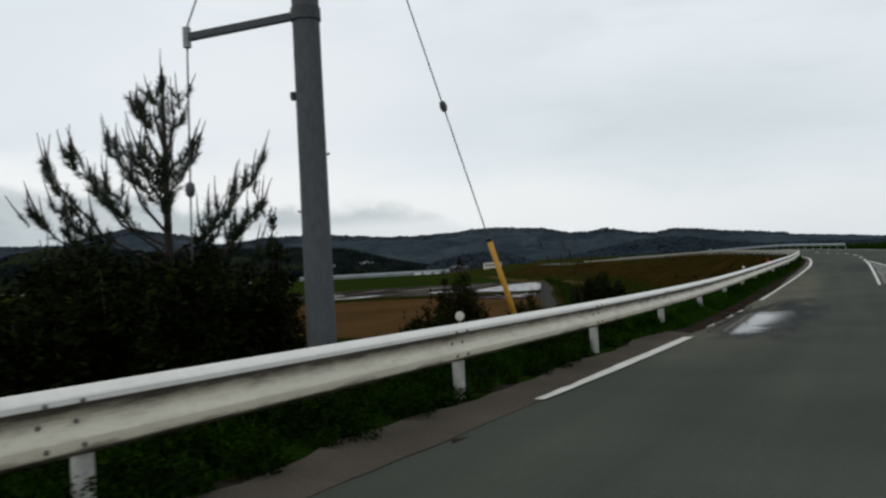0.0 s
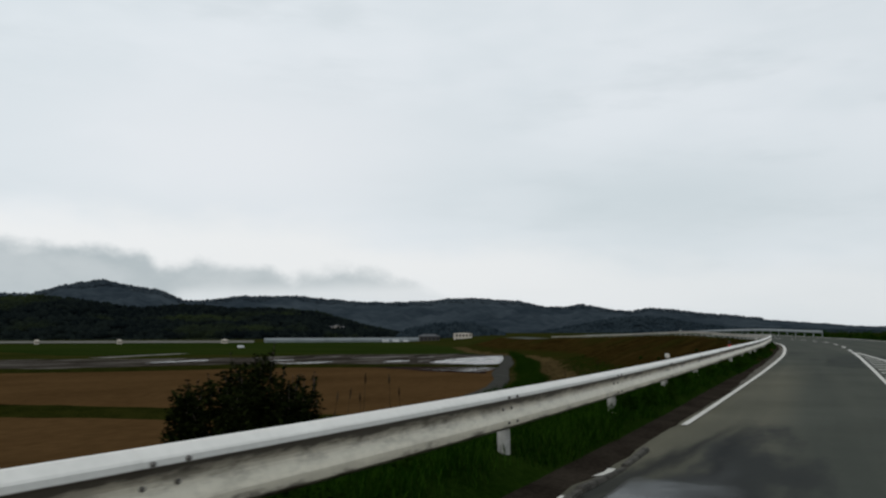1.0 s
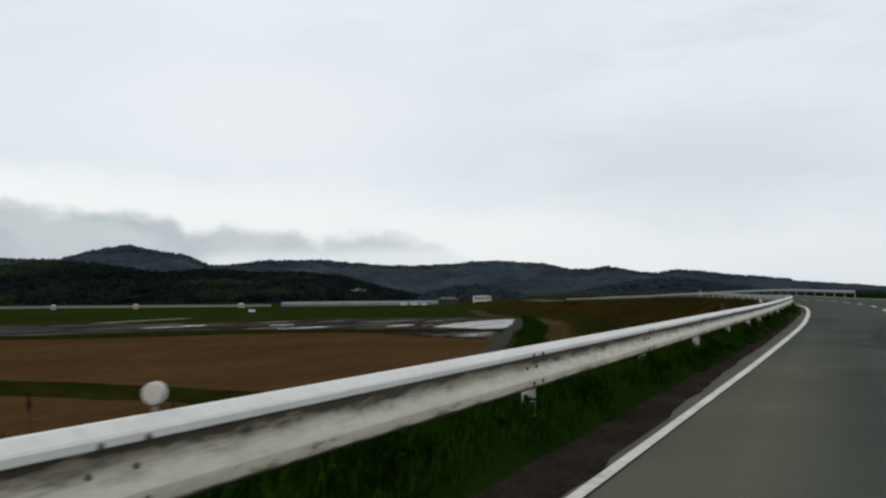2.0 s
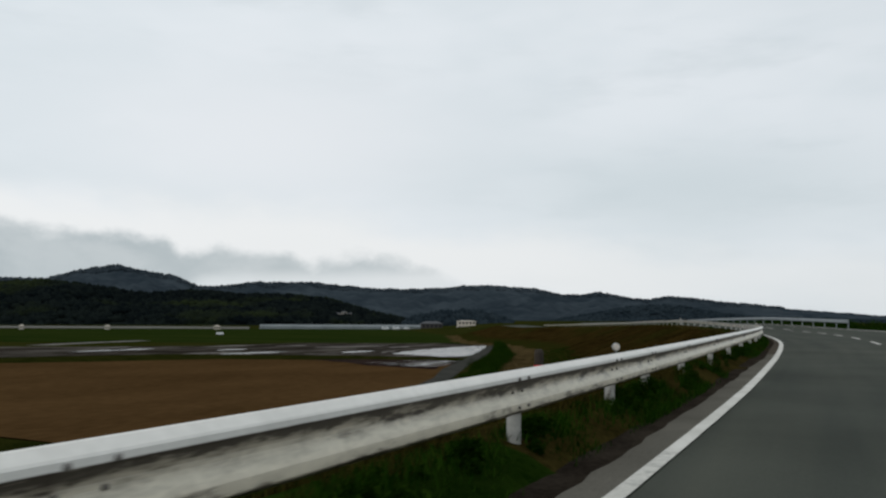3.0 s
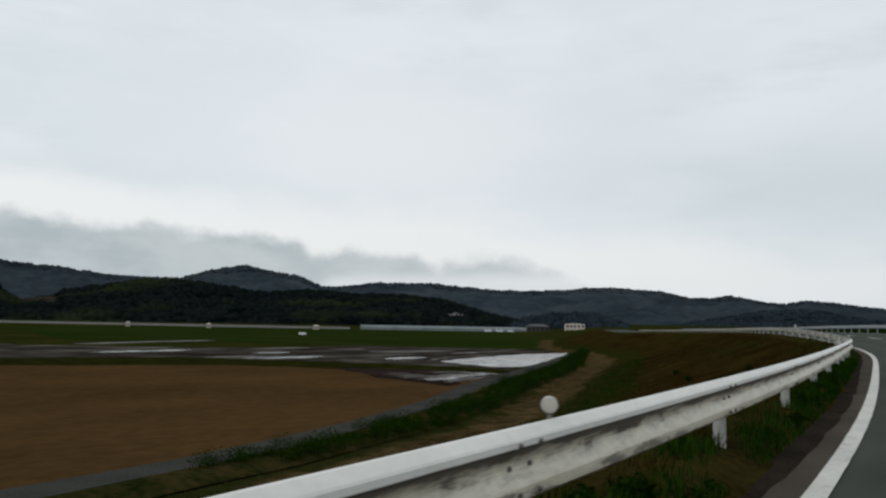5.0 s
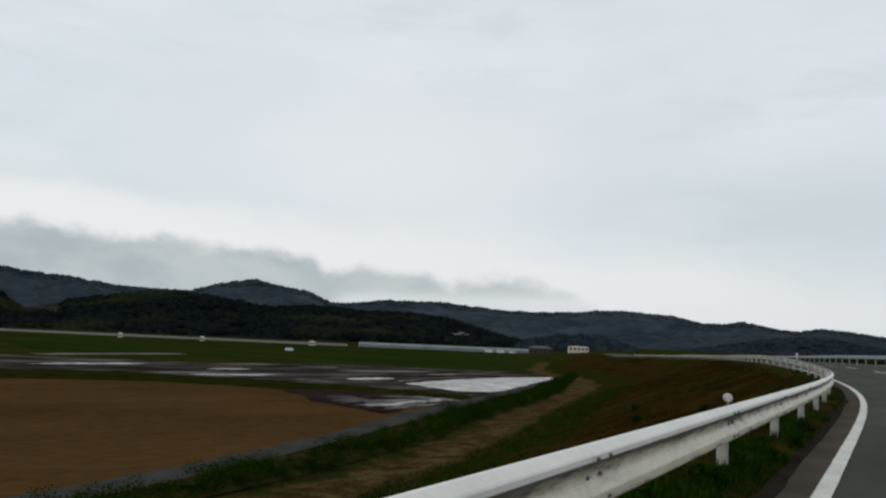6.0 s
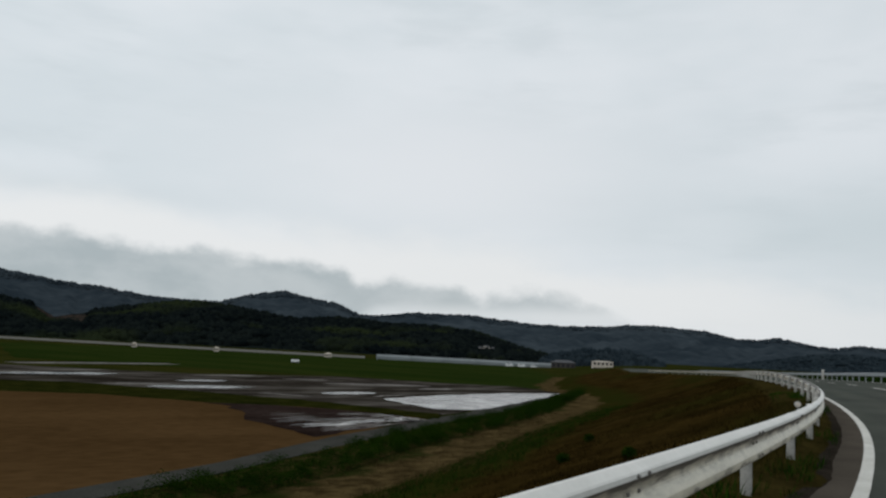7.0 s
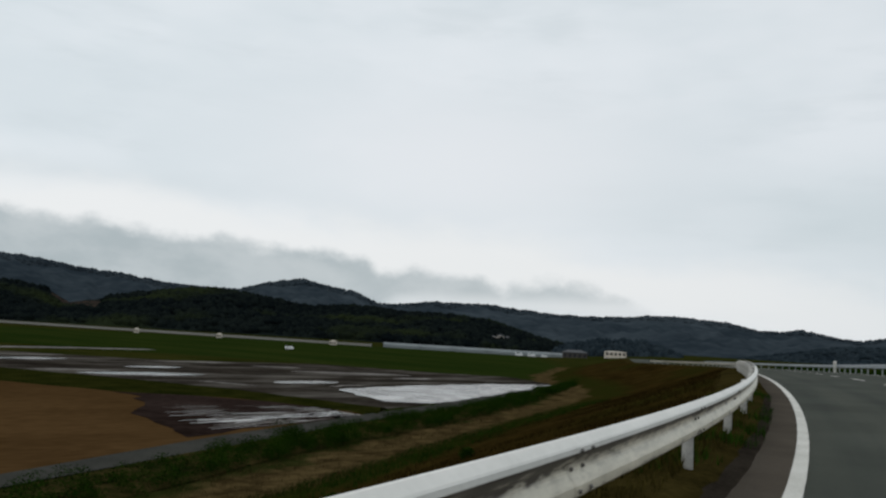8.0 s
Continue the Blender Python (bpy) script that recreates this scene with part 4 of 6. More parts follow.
patch("green_field", [(-104, 262), (-122, 267), (-134, 256), (-160, 246), (-232, 196), (-460, 284), (-470, 388), (-447, 456), (-300, 560), (-244, 520), (-170, 392)], G - 0.03, FIELDGREEN, "far field of young green crops", jag=2.0, step=6, seed=6)
patch("pale_strip", [(-196, 182), (-205, 208), (-211, 232), (-216, 231), (-211, 207), (-202, 181)], G, PALEMUD_SHEEN, "narrow strip of wet mud in the far field", jag=0.8, seed=7)


def ribbon(name, near, far, z, material, label, lift=0.0, n=60):
    """A strip between two plan lines, with a rounded back when it is lifted."""
    def along(pts, t):
        d = np.concatenate([[0], np.cumsum([math.dist(a, b) for a, b in zip(pts, pts[1:])])])
        return np.interp(t * d[-1], d, [p[0] for p in pts]), np.interp(t * d[-1], d, [p[1] for p in pts])
    verts, faces, m = [], [], 6
    for i in range(n + 1):
        (x0, y0), (x1, y1) = along(near, i / n), along(far, i / n)
        for j in range(m):
            v = j / (m - 1)
            x, y = x0 + (x1 - x0) * v, y0 + (y1 - y0) * v
            verts.append((x + 0.4 * wobble(x, y, 3.0), y + 0.4 * wobble(x, y, 3.0, 4), z + lift * math.sin(math.pi * v) * (1 + 0.4 * wobble(x, y, 2.0))))
    for i in range(n):
        for j in range(m - 1):
            a = i * m + j
            faces.append((a, a + 1, a + m + 1, a + m))
    return put_mesh(name, verts, faces, material, smooth=True, kind="structure", label=label)


LANE_NEAR = [(-29, 20), (-32, 60), (-38, 102.3), (-43, 118), (-47.5, 130.6), (-53.2, 143), (-62.8, 167), (-71.6, 191), (-91.8, 238), (-146, 358), (-240, 540)]
LANE_FAR = [(-32, 20), (-35.5, 60), (-39.9, 97.7), (-44, 113), (-51, 132.3), (-57.6, 145.7), (-67.6, 171.5), (-77, 196), (-97.6, 247), (-151, 362), (-245, 542)]
HEDGE = [(-26, 30), (-29, 62), (-34, 100), (-38, 117), (-43, 133), (-50.5, 149.1), (-56, 164.3), (-68.5, 196.4), (-88, 236), (-142, 357)]
ribbon("farm_lane", LANE_NEAR, LANE_FAR, G + 0.06, LANE, "narrow grey farm lane along the foot of the bank")
ribbon("lane_verge", HEDGE, LANE_NEAR[:-1], G + 0.02, WEEDGROUND, "weedy verge of green clumps and bare earth between lane and path", lift=0.35)
ribbon("dike", [(-36, 66), (-58, 62.5), (-80, 53), (-170, 8)], [(-35.5, 72), (-60, 70.5), (-86, 65), (-176, 25)], G - 0.05, DIKE, "grassy dike between two brown fields", lift=0.55)
ribbon("dike_far", [(-67, 172), (-85.3, 168), (-93, 159.5), (-107, 153), (-124, 127), (-158, 93)], [(-71.5, 178), (-97, 175.4), (-114, 170), (-131.7, 162.4), (-150, 122), (-196, 108)], G - 0.05, DIKE, "grassy dike beside the flooded paddy", lift=0.4)

# ---------------------------------------------------------------- hills
EYE = Vector((-5, 60, 1.25))


def ridge_height(prof, dist, depth, az, r, seed, rough):
    """Height of a hill range at an azimuth (degrees to the left of north) and distance."""
    el = np.interp(az, [p[0] for p in prof], [p[1] for p in prof])
    crest = EYE.z + dist * math.tan(radians(float(el)))
    t = (r - dist + depth) / depth
    up = max(0.0, min(1.0, t)) if t <= 1 else max(0.0, 1 - (t - 1) * 0.9)
    up = up ** 0.85
    fold = noise.noise(Vector((az * dist / 57 / 90, r / 130, seed))) + 0.5 * noise.noise(Vector((az * dist / 57 / 35, r / 60, seed + 3)))
    shape = up * (1 + 0.35 * fold * (1 - up) * 2)
    return FIELD - 0.5 + (crest - FIELD + 0.5) * max(shape, 0.0), crest


def hill_level(prof, dist, depth, az, r, seed, rough, sink):
    """Ground of a hill range under its trees: plan place and height."""
    h, crest = ridge_height(prof, dist, depth, az, r, seed, rough)
    x, y = EYE.x - r * math.sin(radians(az)), EYE.y + r * math.cos(radians(az))
    lumps = noise.noise(Vector((x / (rough * 3.2), y / (rough * 3.2), seed))) + 0.7 * noise.noise(Vector((x / (rough * 1.2), y / (rough * 1.2), seed)))
    return x, y, h + rough * 0.30 * lumps - sink * max(0.0, min(1.0, (h - FIELD) / 18))


def forest(name, prof, dist, depth, reach, az0, az1, count, tall, wide, material, label, seed, rough, sink, bare=None):
    """Thousands of crowns over a hill's near side and crest: a skirt, a belly and a blunt tip each."""
    prof = sorted(prof)
    rng = np.random.default_rng(int(seed * 10))
    lo, hi = dist - reach, dist + 0.03 * dist
    az, r = az0 + (az1 - az0) * rng.random(count), np.sqrt(lo ** 2 + (hi ** 2 - lo ** 2) * rng.random(count))
    ground = []
    for q, w in zip(az, r):
        if bare is None or not bare(q, w):
            ground.append(hill_level(prof, dist, depth, q, w, seed, rough, sink))
    g = np.array(ground)
    g = g[g[:, 2] > FIELD - 2.0]
    n, k = len(g), 5
    h, w = tall * (0.55 + 0.65 * rng.random(n)), wide * (0.65 + 0.6 * rng.random(n))
    cone = rng.random(n) < 0.55
    ang = 2 * math.pi * (np.arange(k)[None, :] / k + rng.random(n)[:, None])
    ring = np.stack([np.cos(ang), np.sin(ang), 0 * ang], -1) * (0.8 + 0.4 * rng.random((n, k)))[..., None]
    up = np.zeros((n, 1, 3))
    up[:, 0, 2] = h
    base = g[:, None, :] - np.array([0, 0, 1.5])
    skirt = base + ring * (w * np.where(cone, 1.0, 0.8))[:, None, None] + up * 0.12
    belly = base + ring * (w * np.where(cone, 0.55, 1.0))[:, None, None] + up * 0.58
    tip = base + up + rng.normal(size=(n, 1, 3)) * 0.3
    v = np.concatenate([skirt, belly, tip], 1).reshape(-1, 3)
    i = np.arange(n)[:, None] * (2 * k + 1)
    faces = []
    for j in range(k):
        m = (j + 1) % k
        faces += (i + np.array([j, m, k + m, k + j])).tolist() + (i + np.array([k + j, k + m, 2 * k])).tolist()
    return put_mesh(name, v, faces, material, smooth=True, label=label, kind="stuff", category="trees")


def hills(name, prof, dist, depth, material, label, seed, step, rows, rough, sink=0.0):
    prof = sorted(prof)
    az = np.arange(prof[0][0], prof[-1][0] + step / 2, step)
    rs = list(np.linspace(dist - depth, dist, rows)) + [dist + depth * 0.35, dist + depth * 0.9]
    verts, faces = [], []
    for a in az:
        for i, r in enumerate(rs):
            x, y, h = hill_level(prof, dist, depth, a, r, seed, rough, sink)
            verts.append((x, y, h if i else h - 2.0))
    n = len(rs)
    for i in range(len(az) - 1):
        for j in range(n - 1):
            a = i * n + j
            faces.append((a, a + n, a + n + 1, a + 1))
    return put_mesh(name, verts, faces, material, smooth=True, kind="structure", label=label)


BACK = [(100, 2.6), (85, 3.2), (69.64, 3.51), (67.46, 3.48), (66.16, 3.36), (64.49, 3.05), (61.42, 2.85), (58.56, 2.45), (56.03, 2.38), (54.11, 2.41), (52.36, 2.99), (50.11, 3.39), (48.55, 3.07), (46.6, 2.74), (45.0, 2.07),
        (43.64, 2.08), (41.52, 2.41), (39.57, 2.41), (37.63, 2.45), (35.68, 2.25), (32.99, 2.02), (31.09, 2.02), (28.12, 2.11), (26.66, 2.3), (24.5, 2.27), (22.03, 2.06), (20.32, 1.69), (19.0, 1.66), (17.8, 1.84), (16.69, 1.64),
        (14.6, 1.32), (13.2, 1.58), (9.48, 1.16), (6.7, 0.88), (2.8, 0.57), (0.4, 0.36), (-2, 0.3), (-20, 0.8), (-60, 0.5)]
FRONT = [(95, 1.6), (80, 1.2), (69.42, 1.39), (66.98, 1.94), (64.69, 1.71), (63.27, 0.95), (61.27, 1.32), (58.51, 1.89), (56.02, 2.27), (54.18, 2.33), (51.53, 2.02), (48.44, 1.54), (46.53, 1.78), (44.59, 1.79), (42.25, 1.62), (39.52, 1.64),
         (36.8, 1.42), (34.46, 0.79), (32.91, 0.31), (31.0, -0.22), (29.5, -0.55)]
COPSE = [(31.6, -0.5), (30.8, 0.05), (29.16, 0.43), (27.5, 0.6), (26.24, 0.61), (24.44, 0.09), (23.6, -0.5)]
MIDDLE = [(23.5, -0.4), (20.82, -0.05), (18.37, 0.41), (16.33, 0.82), (14.35, 1.05), (12.42, 0.96), (9.7, 0.45), (7.0, 0.2), (3.0, 0.1), (-4, -0.1)]
hills("hills_back", BACK, 2500, 900, FOREST_FAR_HAZE, "far range of wooded hills under cloud, haze painted blue-grey", 3.0, 0.16, 26, 9.0, 2.0)
hills("hills_middle", MIDDLE, 1700, 330, FOREST_MID_HAZE, "dark wooded ridge below the far hills", 7.0, 0.14, 18, 7.0, 1.8)
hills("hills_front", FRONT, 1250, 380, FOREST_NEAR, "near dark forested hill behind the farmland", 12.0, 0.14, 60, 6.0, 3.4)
hills("copse", COPSE, 760, 70, FOREST_MID_HAZE, "low dark wood at the valley's edge", 15.0, 0.1, 14, 4.0, 3.2)


def clearing(az, r):
    return 61.2 < az < 64.6 and r > 1250 - 190 + 40 * (az - 62.0) + 8 * wobble(az, r / 40, 0.8)


forest("far_trees", BACK, 2500, 900, 150, 6, 76, 9000, 7.0, 5.8, FOREST_FAR_HAZE, "dense woods on the far range of hills, haze painted blue-grey", 3.0, 9.0, 2.0)
forest("ridge_trees", MIDDLE, 1700, 330, 300, -3, 23.3, 4600, 5.0, 6.0, FOREST_MID_HAZE, "dense dark woods on the ridge below the far hills", 7.0, 7.0, 1.8)
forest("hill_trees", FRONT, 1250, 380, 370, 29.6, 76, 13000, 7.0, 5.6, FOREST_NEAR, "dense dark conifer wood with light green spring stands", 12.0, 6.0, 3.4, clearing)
forest("copse_trees", COPSE, 760, 70, 68, 23.8, 31.5, 520, 6.5, 3.6, FOREST_MID_HAZE, "low dark wood of mixed trees", 15.0, 4.0, 3.2)
CUT = mat("cut_slope_earth", (0.018, 0.016, 0.014), (0.040, 0.029, 0.023), 0.95, 0.03, 0.3, 0.3, gap=0.5, spec=0.0)
cut_v, cut_f, cut_r = [], [], list(np.linspace(1060, 1256, 9))
for cut_az in np.arange(61.0, 64.5, 0.25):       # bare strip where the wood was felled
    for q in cut_r:
        cx, cy, cz = hill_level(sorted(FRONT), 1250, 380, cut_az, q, 12.0, 6.0, 3.4)
        cut_v.append((cx, cy, cz + 0.5))
for i in range(len(cut_v) // 9 - 1):
    cut_f += [(9 * i + j, 9 * i + j + 9, 9 * i + j + 10, 9 * i + j + 1) for j in range(8)]
put_mesh("felled_slope", cut_v, cut_f, CUT, kind="structure", label="bare reddish felled slope between two woods")

# ---------------------------------------------------------------- guardrail along the inner side
BEAM = [(0.000, 0.175), (0.012, 0.172), (0.058, 0.138), (0.066, 0.128), (0.068, 0.100), (0.062, 0.090), (0.022, 0.045), (0.014, 0.030), (0.013, 0.008),
        (0.018, -0.008), (0.058, -0.059), (0.064, -0.068), (0.066, -0.117), (0.060, -0.127), (0.010, -0.154), (0.000, -0.157)]
BEAM_MID = 0.595
POST_GAP = 4.0
RAIL_END = 300.0


def beam_panel(parent, s0, s1, flip):
    """One corrugated beam, a lap of 30 mm over the next."""
    steps = np.linspace(s0 - 0.15, s1 + 0.15, 9 if s0 < 150 else 5)
    arc = np.concatenate([[0], np.cumsum([math.dist(a, b) for a, b in zip(BEAM, BEAM[1:])])])
    arc /= arc[-1]
    verts, uv, faces, n = [], [], [], len(BEAM)
    for side in (0, 1):
        for i, s in enumerate(steps):
            lap = 0.0025 if i == 0 else 0.0
            sag = 0.004 * wobble(s, 0.0, 7.0)
            for j, (o, z) in enumerate(BEAM):
                p = at(s, o + lap - 0.004 * side + sag, BEAM_MID + z + 0.008 * wobble(s, 3.0, 11.0))
                verts.append(p)
                uv.append((s, arc[j]))
    m = len(steps)
    for side in (0, 1):
        base = side * m * n
        for i in range(m - 1):
            for j in range(n - 1):
                a = base + i * n + j
                faces.append((a, a + n, a + n + 1, a + 1) if side == 0 else (a + 1, a + n + 1, a + n, a))
    for i in range(m - 1):
        for j in (0, n - 1):
            a, b = i * n + j, m * n + i * n + j
            faces.append((a, b, b + n, a + n))
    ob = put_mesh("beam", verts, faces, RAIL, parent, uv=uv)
    return ob


def post_mesh():
    bm = bmesh.new()
    tube(bm, [(0, 0, -0.5), (0, 0, 0.69), (0, 0, 0.715), (0, 0, 0.725)], [0.055, 0.055, 0.048, 0.02], 14)
    me = bpy.data.meshes.new("post")
    bm.to_mesh(me)
    bm.free()
    me.polygons.foreach_set("use_smooth", [True] * len(me.polygons))
    me.materials.append(POSTP)
    return me


def bolt_mesh():
    bm = bmesh.new()
    tube(bm, [(0, 0, 0), (0.006, 0, 0), (0.012, 0, 0), (0.016, 0, 0)], [0.0125, 0.0125, 0.010, 0.004], 8)
    me = bpy.data.meshes.new("bolt")
    bm.to_mesh(me)
    bm.free()
    me.materials.append(BOLT)
    return me


def bracket_mesh():
    bm = bmesh.new()
    box(bm, -0.03, 0.075, -0.035, 0.035, 0.50, 0.69)
    bmesh.ops.bevel(bm, geom=bm.edges[:], offset=0.006, segments=1, affect="EDGES")
    me = bpy.data.meshes.new("bracket")
    bm.to_mesh(me)
    bm.free()
    me.materials.append(STEEL)
    return me


def guardrail():
    rail = empty("guardrail", Matrix.Identity(4), "white corrugated steel guardrail with grimy streaks on round posts", "guardrail")
    post_me, bolt_me, brack_me = post_mesh(), bolt_mesh(), bracket_mesh()
    joints = [k * POST_GAP for k in range(-5, 12)] + [47.05, 49.0] + [k * POST_GAP for k in range(13, int(RAIL_END / POST_GAP) + 1)]
    for k, (s, s_next) in enumerate(zip(joints, joints[1:])):
        beam = beam_panel(rail, s, s_next, k)
        post = new("post", post_me)
        post.parent = rail
        post.matrix_basis = frame_at(s + 0.20, -0.085, 0) @ pose(0, 0, 0, 1.2 * wobble(s, 0, 3), 1.2 * wobble(s, 5, 3), 0)
        br = new("bracket", brack_me)
        br.parent = post
        br.matrix_basis = Matrix.Identity(4)
        if s < 132:
            for ds in (-0.10, 0.10):
                for o, z in ((0.067, 0.113), (0.012, 0.012), (0.066, -0.094)):
                    b = new("bolt", bolt_me)
                    b.parent = beam
                    b.matrix_basis = frame_at(s + ds, o + 0.004, BEAM_MID + z)
    return rail


guardrail()


def delineator(s):
    d = empty("delineator", frame_at(s, -0.02, 0.655), "round white road reflector on a short stem above the guardrail", "road reflector", "reflectors along the guardrail")
    bm = bmesh.new()
    tube(bm, [(0, 0, -0.05), (0, 0, 0.13)], 0.012, 8)
    part("stem", bm, STEEL, d)
    bm = bmesh.new()
    tube(bm, [(0, -0.022, 0.18), (0, -0.018, 0.18), (0, 0.018, 0.18), (0, 0.022, 0.18)], [0.032, 0.041, 0.041, 0.032], 20)
    rim = part("housing", bm, POSTP, d, smooth=False)
    bm = bmesh.new()
    disc_solid(bm, (0, -0.021, 0.18), (0, 1, 0), 0.034, 0.010, 20)
    part("reflector_face", bm, DISC, d, "pale pinkish reflector face")
    d.matrix_basis = d.matrix_basis @ pose(0, 0, 0, 0, 3 * wobble(s, 1, 2), 25 + 8 * wobble(s, 4, 2))
    return d


for s in (4.15, 24.22, 47.32, 72.4, 92.1, 112.46):
    delineator(s)


def outer_fence():
    """Guardrail on the outer side of the bend: plain beams on round posts, and a top pipe."""
    f = empty("road_fence", Matrix.Identity(4), "pale grey steel guard fence along the outer edge of the bend", "fence")
    bm = bmesh.new()
    tube(bm, [(0, 0, -0.5), (0, 0, 0.84), (0, 0, 0.86)], [0.05, 0.05, 0.03], 8)
    me = bpy.data.meshes.new("fence_post")
    bm.to_mesh(me)
    bm.free()
    me.materials.append(FENCE)
    side = ROAD_W + 0.25
    for k, s in enumerate(s_range(124, 292, 4.0)):
        q = new("fence_post", me)
        q.parent = f
        q.matrix_basis = frame_at(s, side, cant(s, side))
        verts, faces = [], []
        for w in np.linspace(s - 0.1, s + 4.1, 5):
            for o, z in ((-0.06, 0.84), (-0.10, 0.80), (-0.10, 0.72), (-0.065, 0.68), (-0.10, 0.64), (-0.10, 0.56), (-0.06, 0.52), (-0.055, 0.52), (-0.055, 0.84)):
                verts.append(at(w, side + o - 0.004 * (k % 2), z + cant(w, side)))
        for i in range(4):
            faces += [(9 * i + j, 9 * i + j + 9, 9 * i + (j + 1) % 9 + 9, 9 * i + (j + 1) % 9) for j in range(9)]
        put_mesh("beam", verts, faces, FENCE, f)
    return f


outer_fence()

# ---------------------------------------------------------------- puddle and broken kerb


def flat_shape(name, pts, dz, material, label, jag, seed, step=0.12):
    """A flat patch on the road, given in arc length and offset."""
    out = []
    for (s0, o0), (s1, o1) in zip(pts, pts[1:] + pts[:1]):
        n = max(1, int(math.hypot(s1 - s0, o1 - o0) / step))
        for i in range(n):
            s, o = s0 + (s1 - s0) * i / n, o0 + (o1 - o0) * i / n
            out.append(at(s + 2 * jag * wobble(s, o, 0.5, seed), o + jag * wobble(s, o, 0.35, seed + 4), dz))
    bm = bmesh.new()
    bm.faces.new([bm.verts.new(p) for p in out])
    bmesh.ops.triangulate(bm, faces=bm.faces[:])
    return tagged(part(name, bm, material), label, kind="structure")


flat_shape("puddle", [(11.0, 1.02), (13.0, 0.95), (15.0, 0.92), (16.7, 0.92), (17.3, 1.05), (17.1, 1.45), (16.2, 1.90), (14.6, 2.15), (12.6, 2.20), (11.0, 2.10)], 0.027, PUDDLE, "puddle of rain water along the pavement edge", 0.05, 2.0, 0.15)
flat_shape("tar_patch", [(40, 2.6), (47, 2.8), (53, 3.6), (52, 5.2), (44, 5.0), (39, 3.8)], 0.029, mat("darker_asphalt", (0.028, 0.032, 0.028), (0.045, 0.050, 0.043), 0.95, 0.8, 50, 0.4, gap=0.005, spec=0.03), "darker worn asphalt in the wheel lane", 0.4, 11.0, 0.4)


OLDCONC = mat("dirty_concrete", (0.022, 0.020, 0.017), (0.095, 0.090, 0.078), 0.95, 5, 30, 0.6, gap=0.01, spec=0.1)


def kerb_stone(s0, s1, tilt):
    bm = soft_box(-0.035, 0.035, -(s1 - s0) / 2, (s1 - s0) / 2, -0.12, 0.045, 0.010)
    for v in bm.verts:
        v.co += Vector((0.012 * wobble(v.co.y * 9, s0, 1), 0, 0.012 * wobble(v.co.y * 7, s0 + 3, 1)))
    ob = part("kerb_stone", bm, OLDCONC)
    ob.matrix_basis = frame_at((s0 + s1) / 2, 0.74, 0.01) @ pose(0, 0, 0, tilt, 2 * tilt, tilt)
    return tagged(ob, "short broken concrete kerb stone beside the puddle", "kerb stone", "kerb stones beside the puddle")


for s0, s1, tilt in ((11.9, 12.9, 2), (13.0, 14.3, -1), (14.45, 15.6, 1.5), (15.7, 17.0, -2), (17.1, 18.2, 1)):
    kerb_stone(s0, s1, tilt)
for s0, s1, o, wide in ((12.6, 13.2, 0.61, 0.03), (14.6, 15.3, 0.64, 0.035), (16.3, 16.8, 0.66, 0.07)):
    flat_shape("line_remnant", [(s0, o), (s1, o + 0.02), (s1, o + wide + 0.02), (s0 + 0.1, o + wide)], 0.050, LINE, "flaked rest of white edge line on the broken kerb", 0.05, s0, 0.10)

# ---------------------------------------------------------------- utility pole with its guy wires
POLE = Vector((-1.035, 3.42, 0.0))


def utility_pole():
    base = POLE.copy()
    base.z = at(3.4, -1.08).z - 0.02
    up = empty("utility_pole", Matrix.Translation(base), "grey concrete utility pole with a steel side arm", "utility pole")
    bm = bmesh.new()
    tube(bm, [(0, 0, -0.8), (0, 0, 0), (0, 0, 4), (0, 0, 9.5)], [0.137, 0.131, 0.120, 0.098], 28)
    part("shaft", bm, POLEC, up, smooth=True)
    for z, a in ((1.35, 0), (1.85, 180), (2.35, 0), (2.85, 180), (3.85, 0), (4.35, 180)):
        bm = bmesh.new()
        d = Vector((math.cos(radians(a + 28)), math.sin(radians(a + 28)), 0))
        tube(bm, [d * 0.10 + Vector((0, 0, z)), d * 0.136 + Vector((0, 0, z)), d * 0.142 + Vector((0, 0, z + 0.006)), d * 0.150 + Vector((0, 0, z + 0.006))], [0.009, 0.009, 0.014, 0.014], 8)
        part("step_bolt", bm, STEEL, up)
    bm = bmesh.new()
    tube(bm, [(0, 0, 3.55), (0, 0, 3.66)], 0.134, 28)
    band = part("band", bm, WIRE, up, "dark steel band")
    bm = bmesh.new()
    arm = Vector((-0.88, -0.47, 0)).normalized()
    p0, p1 = arm * 0.10 + Vector((0, 0, 3.60)), arm * 1.07 + Vector((0, 0, 3.46))
    side = arm.cross(Vector((0, 0, 1))).normalized()
    v = []
    for p in (p0, p1):
        v += [bm.verts.new(p + side * a + Vector((0, 0, b))) for a, b in ((-0.03, -0.033), (0.03, -0.033), (0.03, 0.033), (-0.03, 0.033))]
    for f in ((0, 1, 2, 3), (7, 6, 5, 4), (0, 4, 5, 1), (1, 5, 6, 2), (2, 6, 7, 3), (3, 7, 4, 0)):
        bm.faces.new([v[i] for i in f])
    part("side_arm", bm, POLEC, up, "angled grey steel arm")
    bm = bmesh.new()
    tube(bm, [p1 + Vector((0, 0, -0.09)), p1 + Vector((0, 0, 0.09))], 0.036, 10)
    part("arm_end_clamp", bm, STEEL, up)
    bm = bmesh.new()
    box(bm, -0.146, -0.10, -0.088, -0.050, 2.85, 2.92)
    part("cable_clip", bm, BLACK, up)
    return up, base


pole_ob, pole_base = utility_pole()


